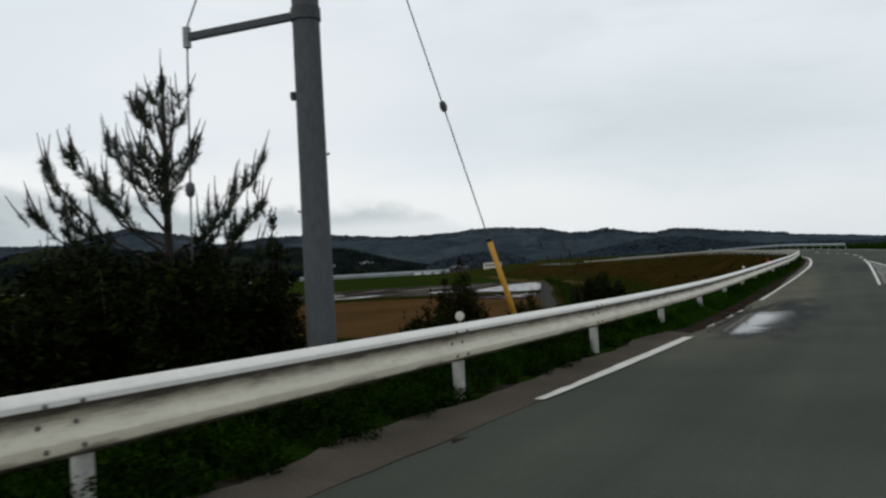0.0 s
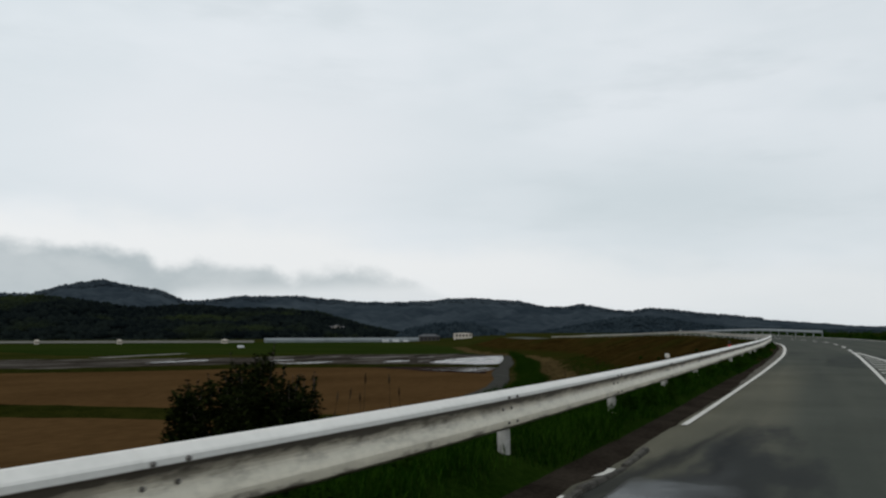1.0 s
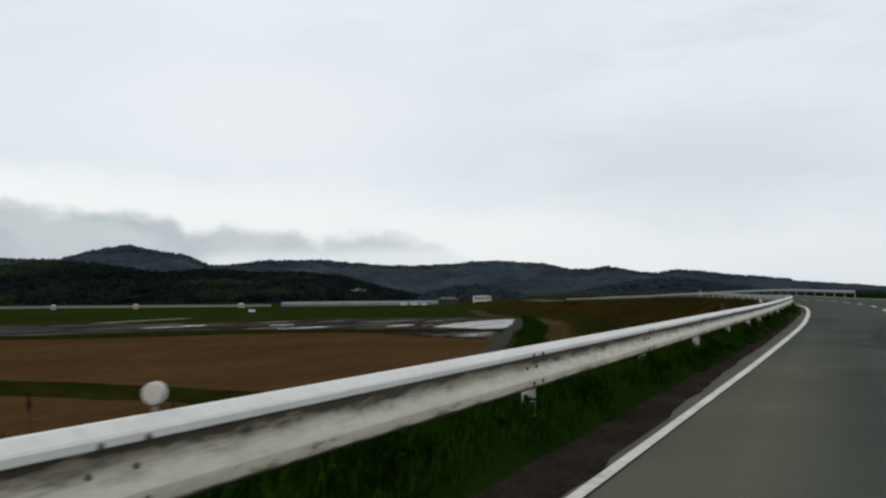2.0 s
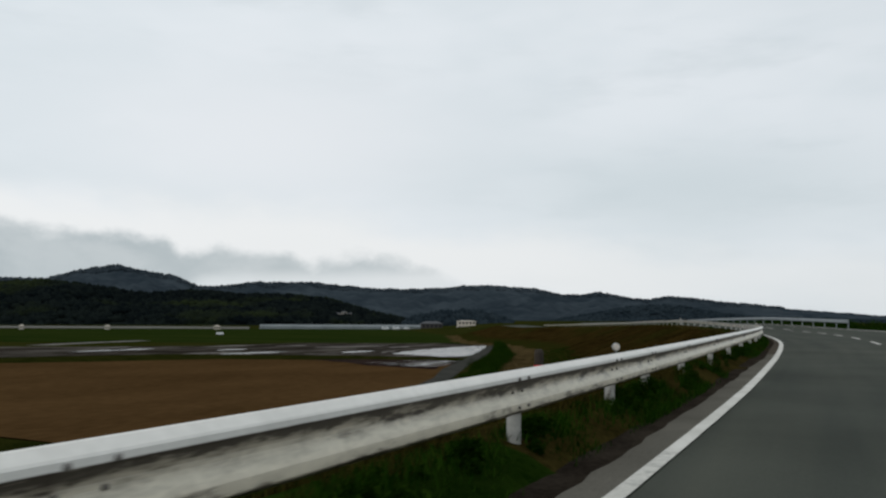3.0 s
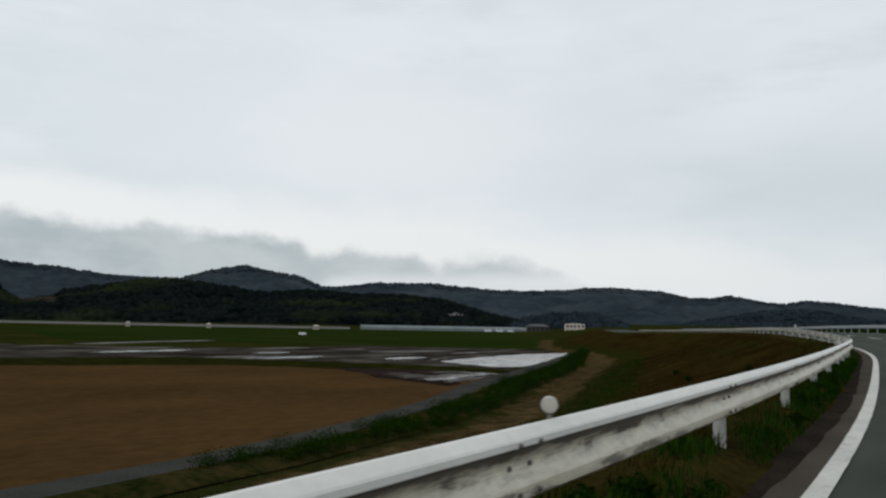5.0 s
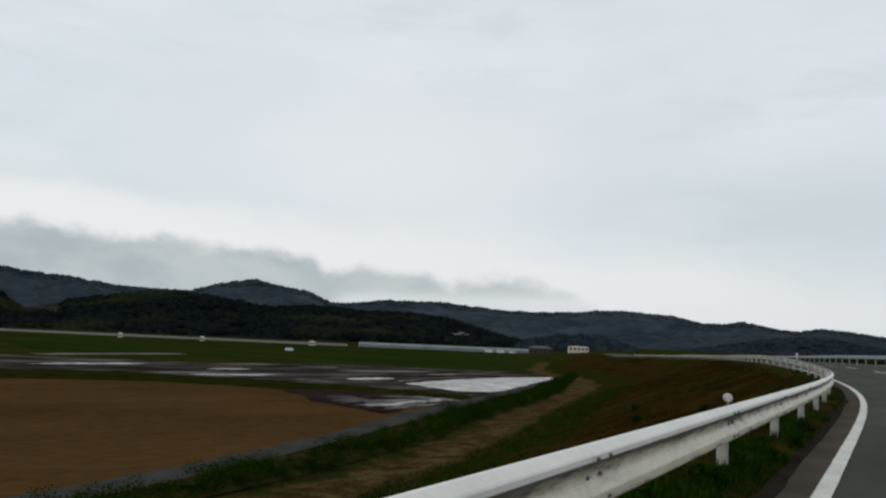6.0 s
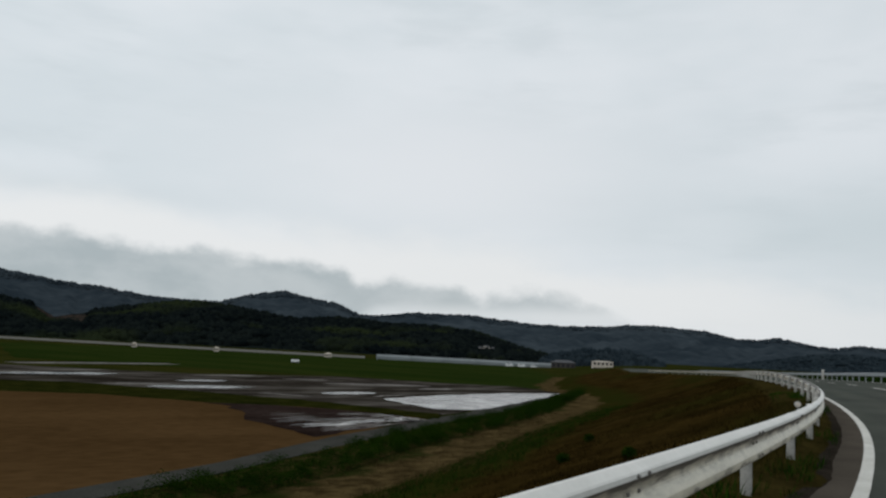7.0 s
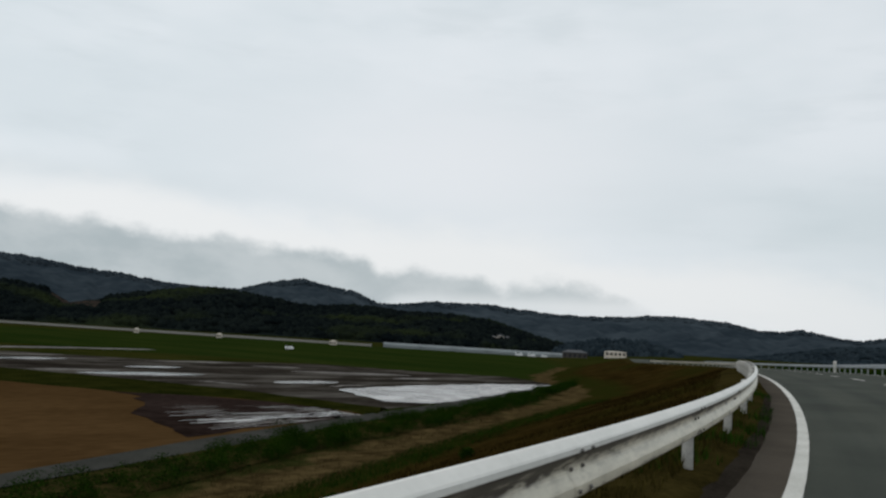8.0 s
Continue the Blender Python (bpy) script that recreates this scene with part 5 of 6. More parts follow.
def bead(parent, p, d):
    bm = bmesh.new()
    tube(bm, [p - d * 0.07, p - d * 0.05, p, p + d * 0.05, p + d * 0.07], [0.012, 0.036, 0.045, 0.036, 0.012], 12)
    part("guy_insulator", bm, POLEC, parent, "grey porcelain insulator", smooth=True)


def guy_wire_front():
    top, foot = Vector((-1.85, 3.60, 9.16)), Vector((-0.861, 7.653, -0.05))
    g = empty("guy_wire", Matrix.Identity(4), "steel guy wire with a yellow plastic cover at its foot", "guy wire")
    d = (foot - top).normalized()
    bm = bmesh.new()
    tube(bm, [top, foot], 0.0078, 8)
    part("wire", bm, WIRE, g)
    bead(g, top + d * ((9.16 - 3.14) / -d.z), d)
    a, b = top + d * ((9.16 - 1.53) / -d.z), foot
    bm = bmesh.new()
    tube(bm, [a, b], 0.034, 12)
    part("cover", bm, YELLOW, g, "bright yellow plastic guy cover", smooth=True)
    bm = bmesh.new()
    tube(bm, [a - d * 0.025, a + d * 0.02], 0.037, 12)
    part("cover_cap", bm, BLACK, g)
    return g


def guy_wire_side():
    arm = pole_base + Vector((-0.88, -0.47, 0)).normalized() * 1.07
    tip = Vector((arm.x, arm.y, pole_base.z + 3.46))
    foot = Vector((arm.x - 0.08, arm.y - 0.06, -0.9))
    g = empty("guy_wire", Matrix.Identity(4), "thin steel guy wire hanging from the pole's side arm", "guy wire")
    bm = bmesh.new()
    tube(bm, [Vector((POLE.x - 0.1, POLE.y - 0.05, pole_base.z + 6.0)), tip + Vector((0, 0, 0.08))], 0.0075, 6)
    part("upper_wire", bm, WIRE, g)
    bm = bmesh.new()
    tube(bm, [tip - Vector((0, 0, 0.08)), foot], 0.0078, 8)
    part("wire", bm, WIRE, g)
    d = (foot - tip).normalized()
    bead(g, tip + d * 1.36, d)
    return g


guy_wire_front()
guy_wire_side()

# ---------------------------------------------------------------- plants


def leaf_cloud(centres, count, size, spread, rng, flat=0.5):
    """Verts and faces of loose leaves round many centres (x, y, z, radius)."""
    c = np.asarray(centres, float)
    w = c[:, 3] ** 2
    pick = rng.choice(len(c), count, p=w / w.sum())
    d = rng.normal(size=(count, 3))
    d /= np.linalg.norm(d, axis=1)[:, None]
    r = c[pick, 3] * rng.random(count) ** 0.45
    p = c[pick, :3] + d * r[:, None] * np.array([1, 1, spread])
    a = rng.normal(size=(count, 3))
    a[:, 2] *= flat
    a /= np.linalg.norm(a, axis=1)[:, None]
    b = np.cross(a, rng.normal(size=(count, 3)))
    b /= np.linalg.norm(b, axis=1)[:, None]
    s = size * (0.5 + rng.random(count))[:, None]
    v = np.stack([p - a * s, p + b * s * 0.42, p + a * s, p - b * s * 0.42], 1).reshape(-1, 3)
    f = np.arange(count * 4).reshape(-1, 4)
    return v, f


def base_z(x, y):
    s, o, zr = to_line([x], [y])
    return float(bank_level(o, zr)[0]) if -26 < o[0] < 0.4 else FIELD


def stems(points, foot, radius):
    bm = bmesh.new()
    for p in points:
        p = Vector(p)
        mid = foot.lerp(p, 0.5) + Vector((0.06 * wobble(p.x, p.y, 0.3), 0.06 * wobble(p.y, p.z, 0.3), 0.05))
        tube(bm, [foot, mid, p], [radius, radius * 0.6, radius * 0.2], 5)
    return bm


def shrub(x, y, top, width, leaves, seed, label, pointed=0.0, shoots=0):
    """A bush that stands on the bank: upright plumes of small leaves over a dense low mass, with bare shoots."""
    rng = np.random.default_rng(seed)
    foot = Vector((x, y, base_z(x, y) - 0.05))
    h = top - foot.z
    ob = empty("shrub", Matrix.Identity(4), label, "shrub")
    cs, tips = [], []
    plumes = 9 if pointed >= 0.5 else 12
    for i in range(plumes):
        a, r = 2 * math.pi * (i + rng.random()) / plumes, width * 0.46 * (0.15 if i == 0 else (0.25 + 0.75 * rng.random()))
        px, py = x + r * math.cos(a), y + r * math.sin(a)
        tall = h * (1.0 if i == 0 else 1 - (0.10 + 0.65 * pointed) * (r / (width * 0.5)) ** 1.2 - 0.08 * rng.random())
        for t in np.linspace(0.08, 1.0, 9):
            rad = width * (0.20 * (1 - t) ** 0.6 + 0.045) if pointed >= 0.5 else width * (0.13 * (1 - t) + 0.115)
            cs.append((px + 0.05 * rng.normal() * width * (1 - t), py + 0.05 * rng.normal() * width * (1 - t), foot.z + tall * t - rad * 0.6, rad))
        tips.append((px, py, foot.z + tall * 0.97))
    tagged(part("stem", stems(tips, foot, 0.03), BARK, ob), kind="stuff")
    v, f = leaf_cloud(cs, leaves * (8 if pointed else 4), 0.026 if pointed else 0.038, 1.15, rng)
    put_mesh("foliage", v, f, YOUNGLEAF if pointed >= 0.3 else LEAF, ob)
    if shoots:                     # leafy upright shoots at the top
        bm = bmesh.new()
        sprigs = []
        for k in range(shoots * 2):
            c = tips[k % len(tips)]
            p = Vector(c) + Vector((rng.normal() * 0.05 * width, rng.normal() * 0.05 * width, -0.1))
            q = p + Vector((rng.normal() * 0.06, rng.normal() * 0.06, 0.15 + 0.22 * rng.random()))
            tube(bm, [p, q], [0.007, 0.002], 4)
            sprigs += [(*p.lerp(q, t), 0.035 * (1.1 - 0.6 * t)) for t in (0.2, 0.45, 0.7, 0.9)]
        tagged(part("shoot", bm, BARK, ob), kind="stuff")
        v, f = leaf_cloud(sprigs, 60 * shoots, 0.028, 1.6, rng)
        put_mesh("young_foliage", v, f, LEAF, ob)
    return ob


def pine(x, y, top, seed):
    """A young pine: trunk, whorls of rising limbs, needle tufts and long bare spring shoots."""
    rng = np.random.default_rng(seed)
    z0 = base_z(x, y) - 0.1
    ob = empty("pine_tree", Matrix.Identity(4), "young dark green pine with long upright spring shoots", "tree")
    bm = bmesh.new()
    tube(bm, [(x, y, z0), (x + 0.03, y, z0 + 1.5), (x - 0.02, y + 0.02, (z0 + top) / 2 + 0.5), (x + 0.02, y, top - 0.35)], [0.085, 0.065, 0.045, 0.014], 9)
    part("trunk", bm, BARK, ob, smooth=True)
    twigs, shoots = [], []
    limbs = bmesh.new()
    across, deep = Vector((0.68, 0.73, 0)), Vector((-0.73, 0.68, 0))
    LIMBS = [(1.35, -1.45, 0.1, 2.45), (1.5, -1.05, -0.4, 2.55), (1.75, -0.58, 0.2, 2.75), (1.6, -0.85, 0.5, 2.3), (2.55, -0.30, 0.1, 3.20), (2.6, 0.16, -0.2, 3.15), (2.2, 0.38, 0.1, 2.70), (2.1, -0.34, -0.3, 2.6),
             (1.5, 1.18, 0.0, 2.40), (1.25, 1.32, 0.4, 2.0), (1.2, 0.6, -0.5, 1.9), (1.1, -1.3, 0.5, 2.0), (1.0, -1.6, -0.2, 1.95), (0.9, 0.9, 0.6, 1.7), (0.7, -1.2, 0.3, 1.5), (0.6, 1.2, -0.2, 1.45), (0.5, -1.4, -0.4, 1.3),
             (0.5, 0.6, 0.8, 1.2), (0.3, -0.8, 0.7, 1.1), (0.2, 1.3, 0.3, 1.0), (1.9, 0.1, 0.45, 2.5), (1.8, -0.1, -0.5, 2.4), (2.75, -0.12, 0.15, 3.3)]
    for z, ax, dp, z2 in LIMBS:
        p0 = Vector((x, y, z))
        flat = across * ax * 0.84 + deep * dp
        p2 = Vector((x, y, z2)) + flat
        r, d = flat.length, flat.normalized()
        p1 = p0 + flat * 0.55 + Vector((0, 0, (z2 - z) * 0.36))
        tube(limbs, [p0, p1, p2], [0.024, 0.016, 0.007], 5)
        for t in np.linspace(0.45, 1.0, 5 + int(4 * r)):
            q = p0.lerp(p1, t / 0.55) if t < 0.55 else p1.lerp(p2, (t - 0.55) / 0.45)
            q = q + Vector(rng.normal(size=3) * 0.04)
            twigs.append((q, (d * 0.5 + Vector((0, 0, 0.9))).normalized(), 0.19))
            if t > 0.6:
                for side in (-1, 1):
                    e = (Vector((-d.y, d.x, 0)) * side * 0.7 + d * 0.4 + Vector((0, 0, 0.7))).normalized()
                    twigs.append((q + e * 0.10, e, 0.16))
                    if rng.random() < 0.6:
                        shoots.append((q + e * 0.16, (e + Vector((0, 0, 1.4))).normalized(), 0.18 + 0.20 * rng.random()))
        for m in range(3):
            e = (Vector((0, 0, 1)) + Vector(rng.normal(size=3) * 0.22) + d * 0.15).normalized()
            shoots.append((p2 + Vector(rng.normal(size=3) * 0.05), e, 0.22 + 0.26 * rng.random()))
    lead = Vector((x + 0.02, y, top - 0.40))
    shoots += [(lead, (Vector((0, 0, 1)) + Vector(rng.normal(size=3) * w)).normalized(), ln) for w, ln in ((0.04, 0.42), (0.25, 0.22), (0.25, 0.24), (0.3, 0.2), (0.3, 0.18))]
    for z in np.arange(1.6, top - 0.35, 0.09):
        twigs.append((Vector((x, y, z)), Vector((0, 0, 1)), 0.20))
    tagged(part("limb", limbs, BARK, ob), kind="stuff")
    sh = bmesh.new()
    for p, e, ln in shoots:
        tube(sh, [p, p + e * ln * 0.6, p + e * ln + Vector((0.02, 0, 0.01))], [0.011, 0.008, 0.004], 5)
        twigs.append((p, e, 0.16))
    tagged(part("spring_shoot", sh, BARK, ob, "dark brown upright shoots"), kind="stuff")
    verts = []
    for p, e, ln in twigs:
        n = 52
        u = rng.normal(size=(n, 3))
        u /= np.linalg.norm(u, axis=1)[:, None]
        dirs = u * 0.75 + np.array(e) * 0.8
        dirs /= np.linalg.norm(dirs, axis=1)[:, None]
        start = np.array(p) + np.array(e) * (rng.random(n)[:, None] - 0.4) * ln
        side = np.cross(dirs, rng.normal(size=(n, 3)))
        side /= np.linalg.norm(side, axis=1)[:, None]
        L = (0.06 + 0.05 * rng.random(n))[:, None]
        verts.append(np.stack([start - side * 0.0048, start + side * 0.0048, start + dirs * L], 1).reshape(-1, 3))
    v = np.concatenate(verts)
    put_mesh("needle_foliage", v, np.arange(len(v)).reshape(-1, 3), NEEDLE, ob)
    return ob


pine(-3.80, 4.30, 3.84, 5)
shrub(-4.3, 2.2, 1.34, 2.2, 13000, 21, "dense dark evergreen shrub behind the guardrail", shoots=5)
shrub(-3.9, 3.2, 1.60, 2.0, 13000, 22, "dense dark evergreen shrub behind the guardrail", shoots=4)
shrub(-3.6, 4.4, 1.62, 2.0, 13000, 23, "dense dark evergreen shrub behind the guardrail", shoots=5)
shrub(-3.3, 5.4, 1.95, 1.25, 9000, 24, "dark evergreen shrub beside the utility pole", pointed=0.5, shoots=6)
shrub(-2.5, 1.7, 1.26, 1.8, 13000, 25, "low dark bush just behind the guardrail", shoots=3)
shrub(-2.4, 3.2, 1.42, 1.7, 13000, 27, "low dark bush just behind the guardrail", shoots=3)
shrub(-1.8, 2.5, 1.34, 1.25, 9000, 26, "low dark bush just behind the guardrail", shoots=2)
shrub(-3.5, 10.7, 1.30, 1.7, 10400, 31, "dark conical bush behind the yellow guy cover", pointed=0.55, shoots=5)
shrub(-2.35, 15.2, 0.82, 1.45, 9000, 32, "dark green bush with upright shoots on top of the bank", pointed=0.2, shoots=16)
shrub(-2.7, 12.0, 0.55, 1.0, 4400, 33, "small dark bush on the bank", pointed=0.4, shoots=4)
shrub(-3.0, 8.6, 0.6, 0.9, 4000, 34, "small brown-green bush on the bank", pointed=0.3, shoots=6)


def reeds(x, y, n, height, spread, seed, label):
    """A loose bunch of tall dry stalks."""
    rng = np.random.default_rng(seed)
    ob = empty("tall_weed", Matrix.Identity(4), label, "weed")
    bm = bmesh.new()
    for _ in range(n):
        a, r = rng.random() * 6.28, spread * rng.random() ** 0.5
        px, py = x + r * math.cos(a), y + r * math.sin(a)
        p = Vector((px, py, base_z(px, py) - 0.03))
        h = height * (0.6 + 0.4 * rng.random())
        lean = Vector(rng.normal(size=3) * 0.06)
        tube(bm, [p, p + Vector((0, 0, h * 0.6)) + lean * h * 0.5, p + Vector((0, 0, h)) + lean * h * 1.6], [0.005, 0.004, 0.0015], 4)
        tube(bm, [p + Vector((0, 0, h * 0.93)) + lean * h * 1.5, p + Vector((0, 0, h * 0.98)) + lean * h * 1.56, p + Vector((0, 0, h * 1.04)) + lean * h * 1.7], [0.003, 0.012, 0.002], 5)
    tagged(part("stalk", bm, STALK, ob), kind="stuff")
    return ob


reeds(-1.4, 10.4, 16, 1.75, 0.55, 3, "bunch of tall dry weed stalks behind the guardrail")
reeds(-2.6, 17.5, 9, 1.1, 0.6, 4, "bunch of dry weed stalks on the bank")
reeds(-2.4, 25.0, 8, 1.0, 0.7, 6, "bunch of dry weed stalks on the bank")


def blades(name, s0, s1, lo, hi, n, tall, wide, material, label, seed, keep=None):
    """Grass as loose curved blades of two triangles."""
    rng = np.random.default_rng(seed)
    s = s0 + (s1 - s0) * rng.random(n)
    o = np.array([lo(v) for v in s]) + (np.array([hi(v) for v in s]) - np.array([lo(v) for v in s])) * rng.random(n)
    tuft = np.array([noise.noise(Vector((a * 0.9, b * 1.6, seed))) for a, b in zip(s, o)])
    big = np.array([noise.noise(Vector((a * 0.16, b * 0.5, seed + 7))) for a, b in zip(s, o)])
    ok = (tuft + 0.6 * big + 0.55 * rng.random(n)) > (0.0 if keep is None else keep)
    s, o, tuft = s[ok], o[ok], tuft[ok]
    n = len(s)
    t = np.interp(s, LS, LT)
    zr = np.interp(s, LS, LZ)
    z = bank_level(o, zr) + grass_lift(s, o)
    p = np.stack([np.interp(s, LS, LX) + o * np.cos(t), np.interp(s, LS, LY) + o * np.sin(t), z - 0.01], -1)
    h = tall * (0.45 + 0.55 * rng.random(n)) * (0.75 + 0.8 * np.clip(tuft + 0.3, 0, 1))
    a = rng.random(n) * 6.283
    side = np.stack([np.cos(a), np.sin(a), 0 * a], -1) * (wide * (0.6 + 0.8 * rng.random(n)))[:, None]
    lean = np.stack([rng.normal(size=n) * 0.35, rng.normal(size=n) * 0.35, 0 * a], -1) * h[:, None]
    up = np.stack([0 * h, 0 * h, h], -1)
    v = np.stack([p - side, p + side, p + side * 0.6 + up * 0.6 + lean * 0.4, p - side * 0.6 + up * 0.6 + lean * 0.4, p + up + lean], 1).reshape(-1, 3)
    i = np.arange(n)[:, None] * 5
    faces = [tuple(q) for q in (i + np.array([0, 1, 2, 3])).tolist()] + [tuple(q) for q in (i + np.array([3, 2, 4])).tolist()]
    return put_mesh(name, v, faces, material, label=label, kind="stuff", category="grass")


blades("verge_grass", -6, 34, lambda s: -1.5, lambda s: min(line_off(s) - 0.30, dirt_edge(s) + 0.10) if s > 11 else dirt_edge(s) + 0.06, 70000, 0.17, 0.006, BLADE, "lush green grass under and before the guardrail", 2, keep=-0.15)
blades("verge_grass", 34, 55, lambda s: -0.34 - 0.25 * max(0.0, wobble(s, 2.0, 5.0)), lambda s: line_off(s) - 0.52, 20000, 0.13, 0.006, BLADE, "patchy green grass under the guardrail", 3, keep=0.20)
blades("verge_grass", 62, 102, lambda s: -0.42 - 0.3 * max(0.0, wobble(s, 2.0, 5.0)), lambda s: line_off(s) - 0.50, 28000, 0.13, 0.006, BLADE, "green grass in patches along the verge", 14, keep=0.26)
blades("verge_grass", 102, 140, lambda s: -1.2, lambda s: line_off(s) - 0.50, 16000, 0.15, 0.006, BLADE, "a few green tufts in the brown verge", 13, keep=0.56)
blades("verge_dry_grass", 30, 132, lambda s: -1.5, lambda s: -0.05 + 0.15 * wobble(s, 5.0, 3.0), 52000, 0.15, 0.005, OLIVEBLADE, "short olive and straw-coloured grass behind and under the rail", 4, keep=0.10)
blades("slope_grass", -4, 40, lambda s: -7.0, lambda s: -1.2, 16000, 0.34, 0.010, BLADE, "rank green grass on the upper bank", 5, keep=0.05)
blades("slope_dry_grass", 24, 215, lambda s: -14.5 + 3.0 * wobble(s, 0.0, 9.0), lambda s: -1.1, 110000, 0.15, 0.009, DRYBLADE, "dead brown grass on the embankment slope", 6, keep=0.12)


blades("fringe_grass", 60, 215, lambda s: -19.5 + 2.0 * wobble(s, 3.0, 8.0), lambda s: -13.5 + 2.5 * wobble(s, 6.0, 7.0), 36000, 0.24, 0.013, WEED, "dark green grass along the lower slope", 17, keep=0.20)
blades("path_dry_grass", 70, 215, lambda s: -26.0, lambda s: -17.0 + 2.5 * wobble(s, 4.0, 8.0), 40000, 0.22, 0.014, STRAW, "pale straw-coloured grass at the foot of the slope", 16, keep=0.30)


def lane_weeds():
    """Clumps of weeds and grass along the lane's verge."""
    rng = np.random.default_rng(8)
    d = np.concatenate([[0], np.cumsum([math.dist(a, b) for a, b in zip(HEDGE, HEDGE[1:])])])
    cs = []
    for _ in range(1700):
        t = d[-1] * (0.20 + 0.62 * rng.random())
        u = rng.random()
        nx, ny = np.interp(t, d, [p[0] for p in HEDGE]), np.interp(t, d, [p[1] for p in HEDGE])
        dl = np.concatenate([[0], np.cumsum([math.dist(a, b) for a, b in zip(LANE_NEAR[:-1], LANE_NEAR[1:-1])])])
        fx, fy = np.interp(t / d[-1] * dl[-1], dl, [p[0] for p in LANE_NEAR[:-1]]), np.interp(t / d[-1] * dl[-1], dl, [p[1] for p in LANE_NEAR[:-1]])
        x, y = nx + (fx - nx) * (-0.12 + 0.84 * u ** 0.8) + rng.normal() * 0.4, ny + (fy - ny) * (-0.12 + 0.84 * u ** 0.8) + rng.normal() * 0.4
        r = (0.20 + 0.60 * rng.random() ** 2) * (0.6 + 0.9 * max(0.0, 0.5 + wobble(t, 0.0, 6.0)))
        cs.append((x, y, G + 0.25 + 0.35 * r, r))
    v, f = leaf_cloud(cs, 300000, 0.050, 0.80, rng)
    return put_mesh("lane_weeds", v, f, WEED, label="uneven row of green weeds beside the farm lane", kind="stuff", category="weeds")


lane_weeds()


def verge_weeds(s0, s1, lo, hi, clumps, leaves, big, seed, label, leaf=WEED, size=0.024):
    """Broad-leaved weeds in low clumps under the rail."""
    rng = np.random.default_rng(seed)
    cs = []
    for _ in range(clumps):
        w, o, r = s0 + (s1 - s0) * rng.random(), lo + (hi - lo) * rng.random(), big * (0.4 + 0.7 * rng.random() ** 2)
        q = at(w, o, float(bank(o)) + float(grass_lift(w, o)))
        cs.append((q.x, q.y, q.z + r * 0.45, r))
    v, f = leaf_cloud(cs, leaves, size, 0.8, rng)
    return put_mesh("verge_weeds", v, f, leaf, label=label, kind="stuff", category="weeds")


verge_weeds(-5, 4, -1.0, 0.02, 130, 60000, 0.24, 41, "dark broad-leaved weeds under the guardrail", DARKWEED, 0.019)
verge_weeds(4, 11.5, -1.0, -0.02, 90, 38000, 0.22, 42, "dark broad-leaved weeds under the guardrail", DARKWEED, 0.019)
verge_weeds(11.5, 34, -0.9, 0.12, 110, 24000, 0.18, 43, "clumps of green weeds in the verge grass")
verge_weeds(34, 100, -0.20, 0.22, 150, 26000, 0.15, 44, "clumps of green weeds in the thin verge")


def outer_hedge():
    """Low scrub on the far side of the road, outside the fence."""
    rng = np.random.default_rng(51)
    cs = []
    for _ in range(420):
        w = 78 + 190 * rng.random()
        o, r = ROAD_W + 1.6 + 5.0 * rng.random() + max(0.0, 118 - w) * 0.10, 0.35 + 0.55 * rng.random() ** 2
        q = at(w, o, cant(w, o) - 0.25)
        cs.append((q.x, q.y, q.z + r * 0.4, r))
    v, f = leaf_cloud(cs, 60000, 0.10, 0.9, rng)
    return put_mesh("roadside_scrub", v, f, WEED, label="low dark green scrub outside the guard fence", kind="stuff", category="scrub")


outer_hedge()


def slope_bushes():
    rng = np.random.default_rng(9)
    cs = []
    for s, o, r in ((133, -9, 0.28), (124, -5.0, 0.22), (146, -10, 0.30)):
        p = at(s, o)
        cs.append((p.x, p.y, base_z(p.x, p.y) + r * 0.5, r))
    for c in cs:
        v, f = leaf_cloud([c], 900, 0.04, 0.9, rng)
        ob = empty("weed_clump", Matrix.Identity(4), "small green weed clump on the brown slope", "weed", "weeds on the slope")
        put_mesh("foliage", v, f, WEED, ob)


slope_bushes()

# ---------------------------------------------------------------- far buildings and vehicles


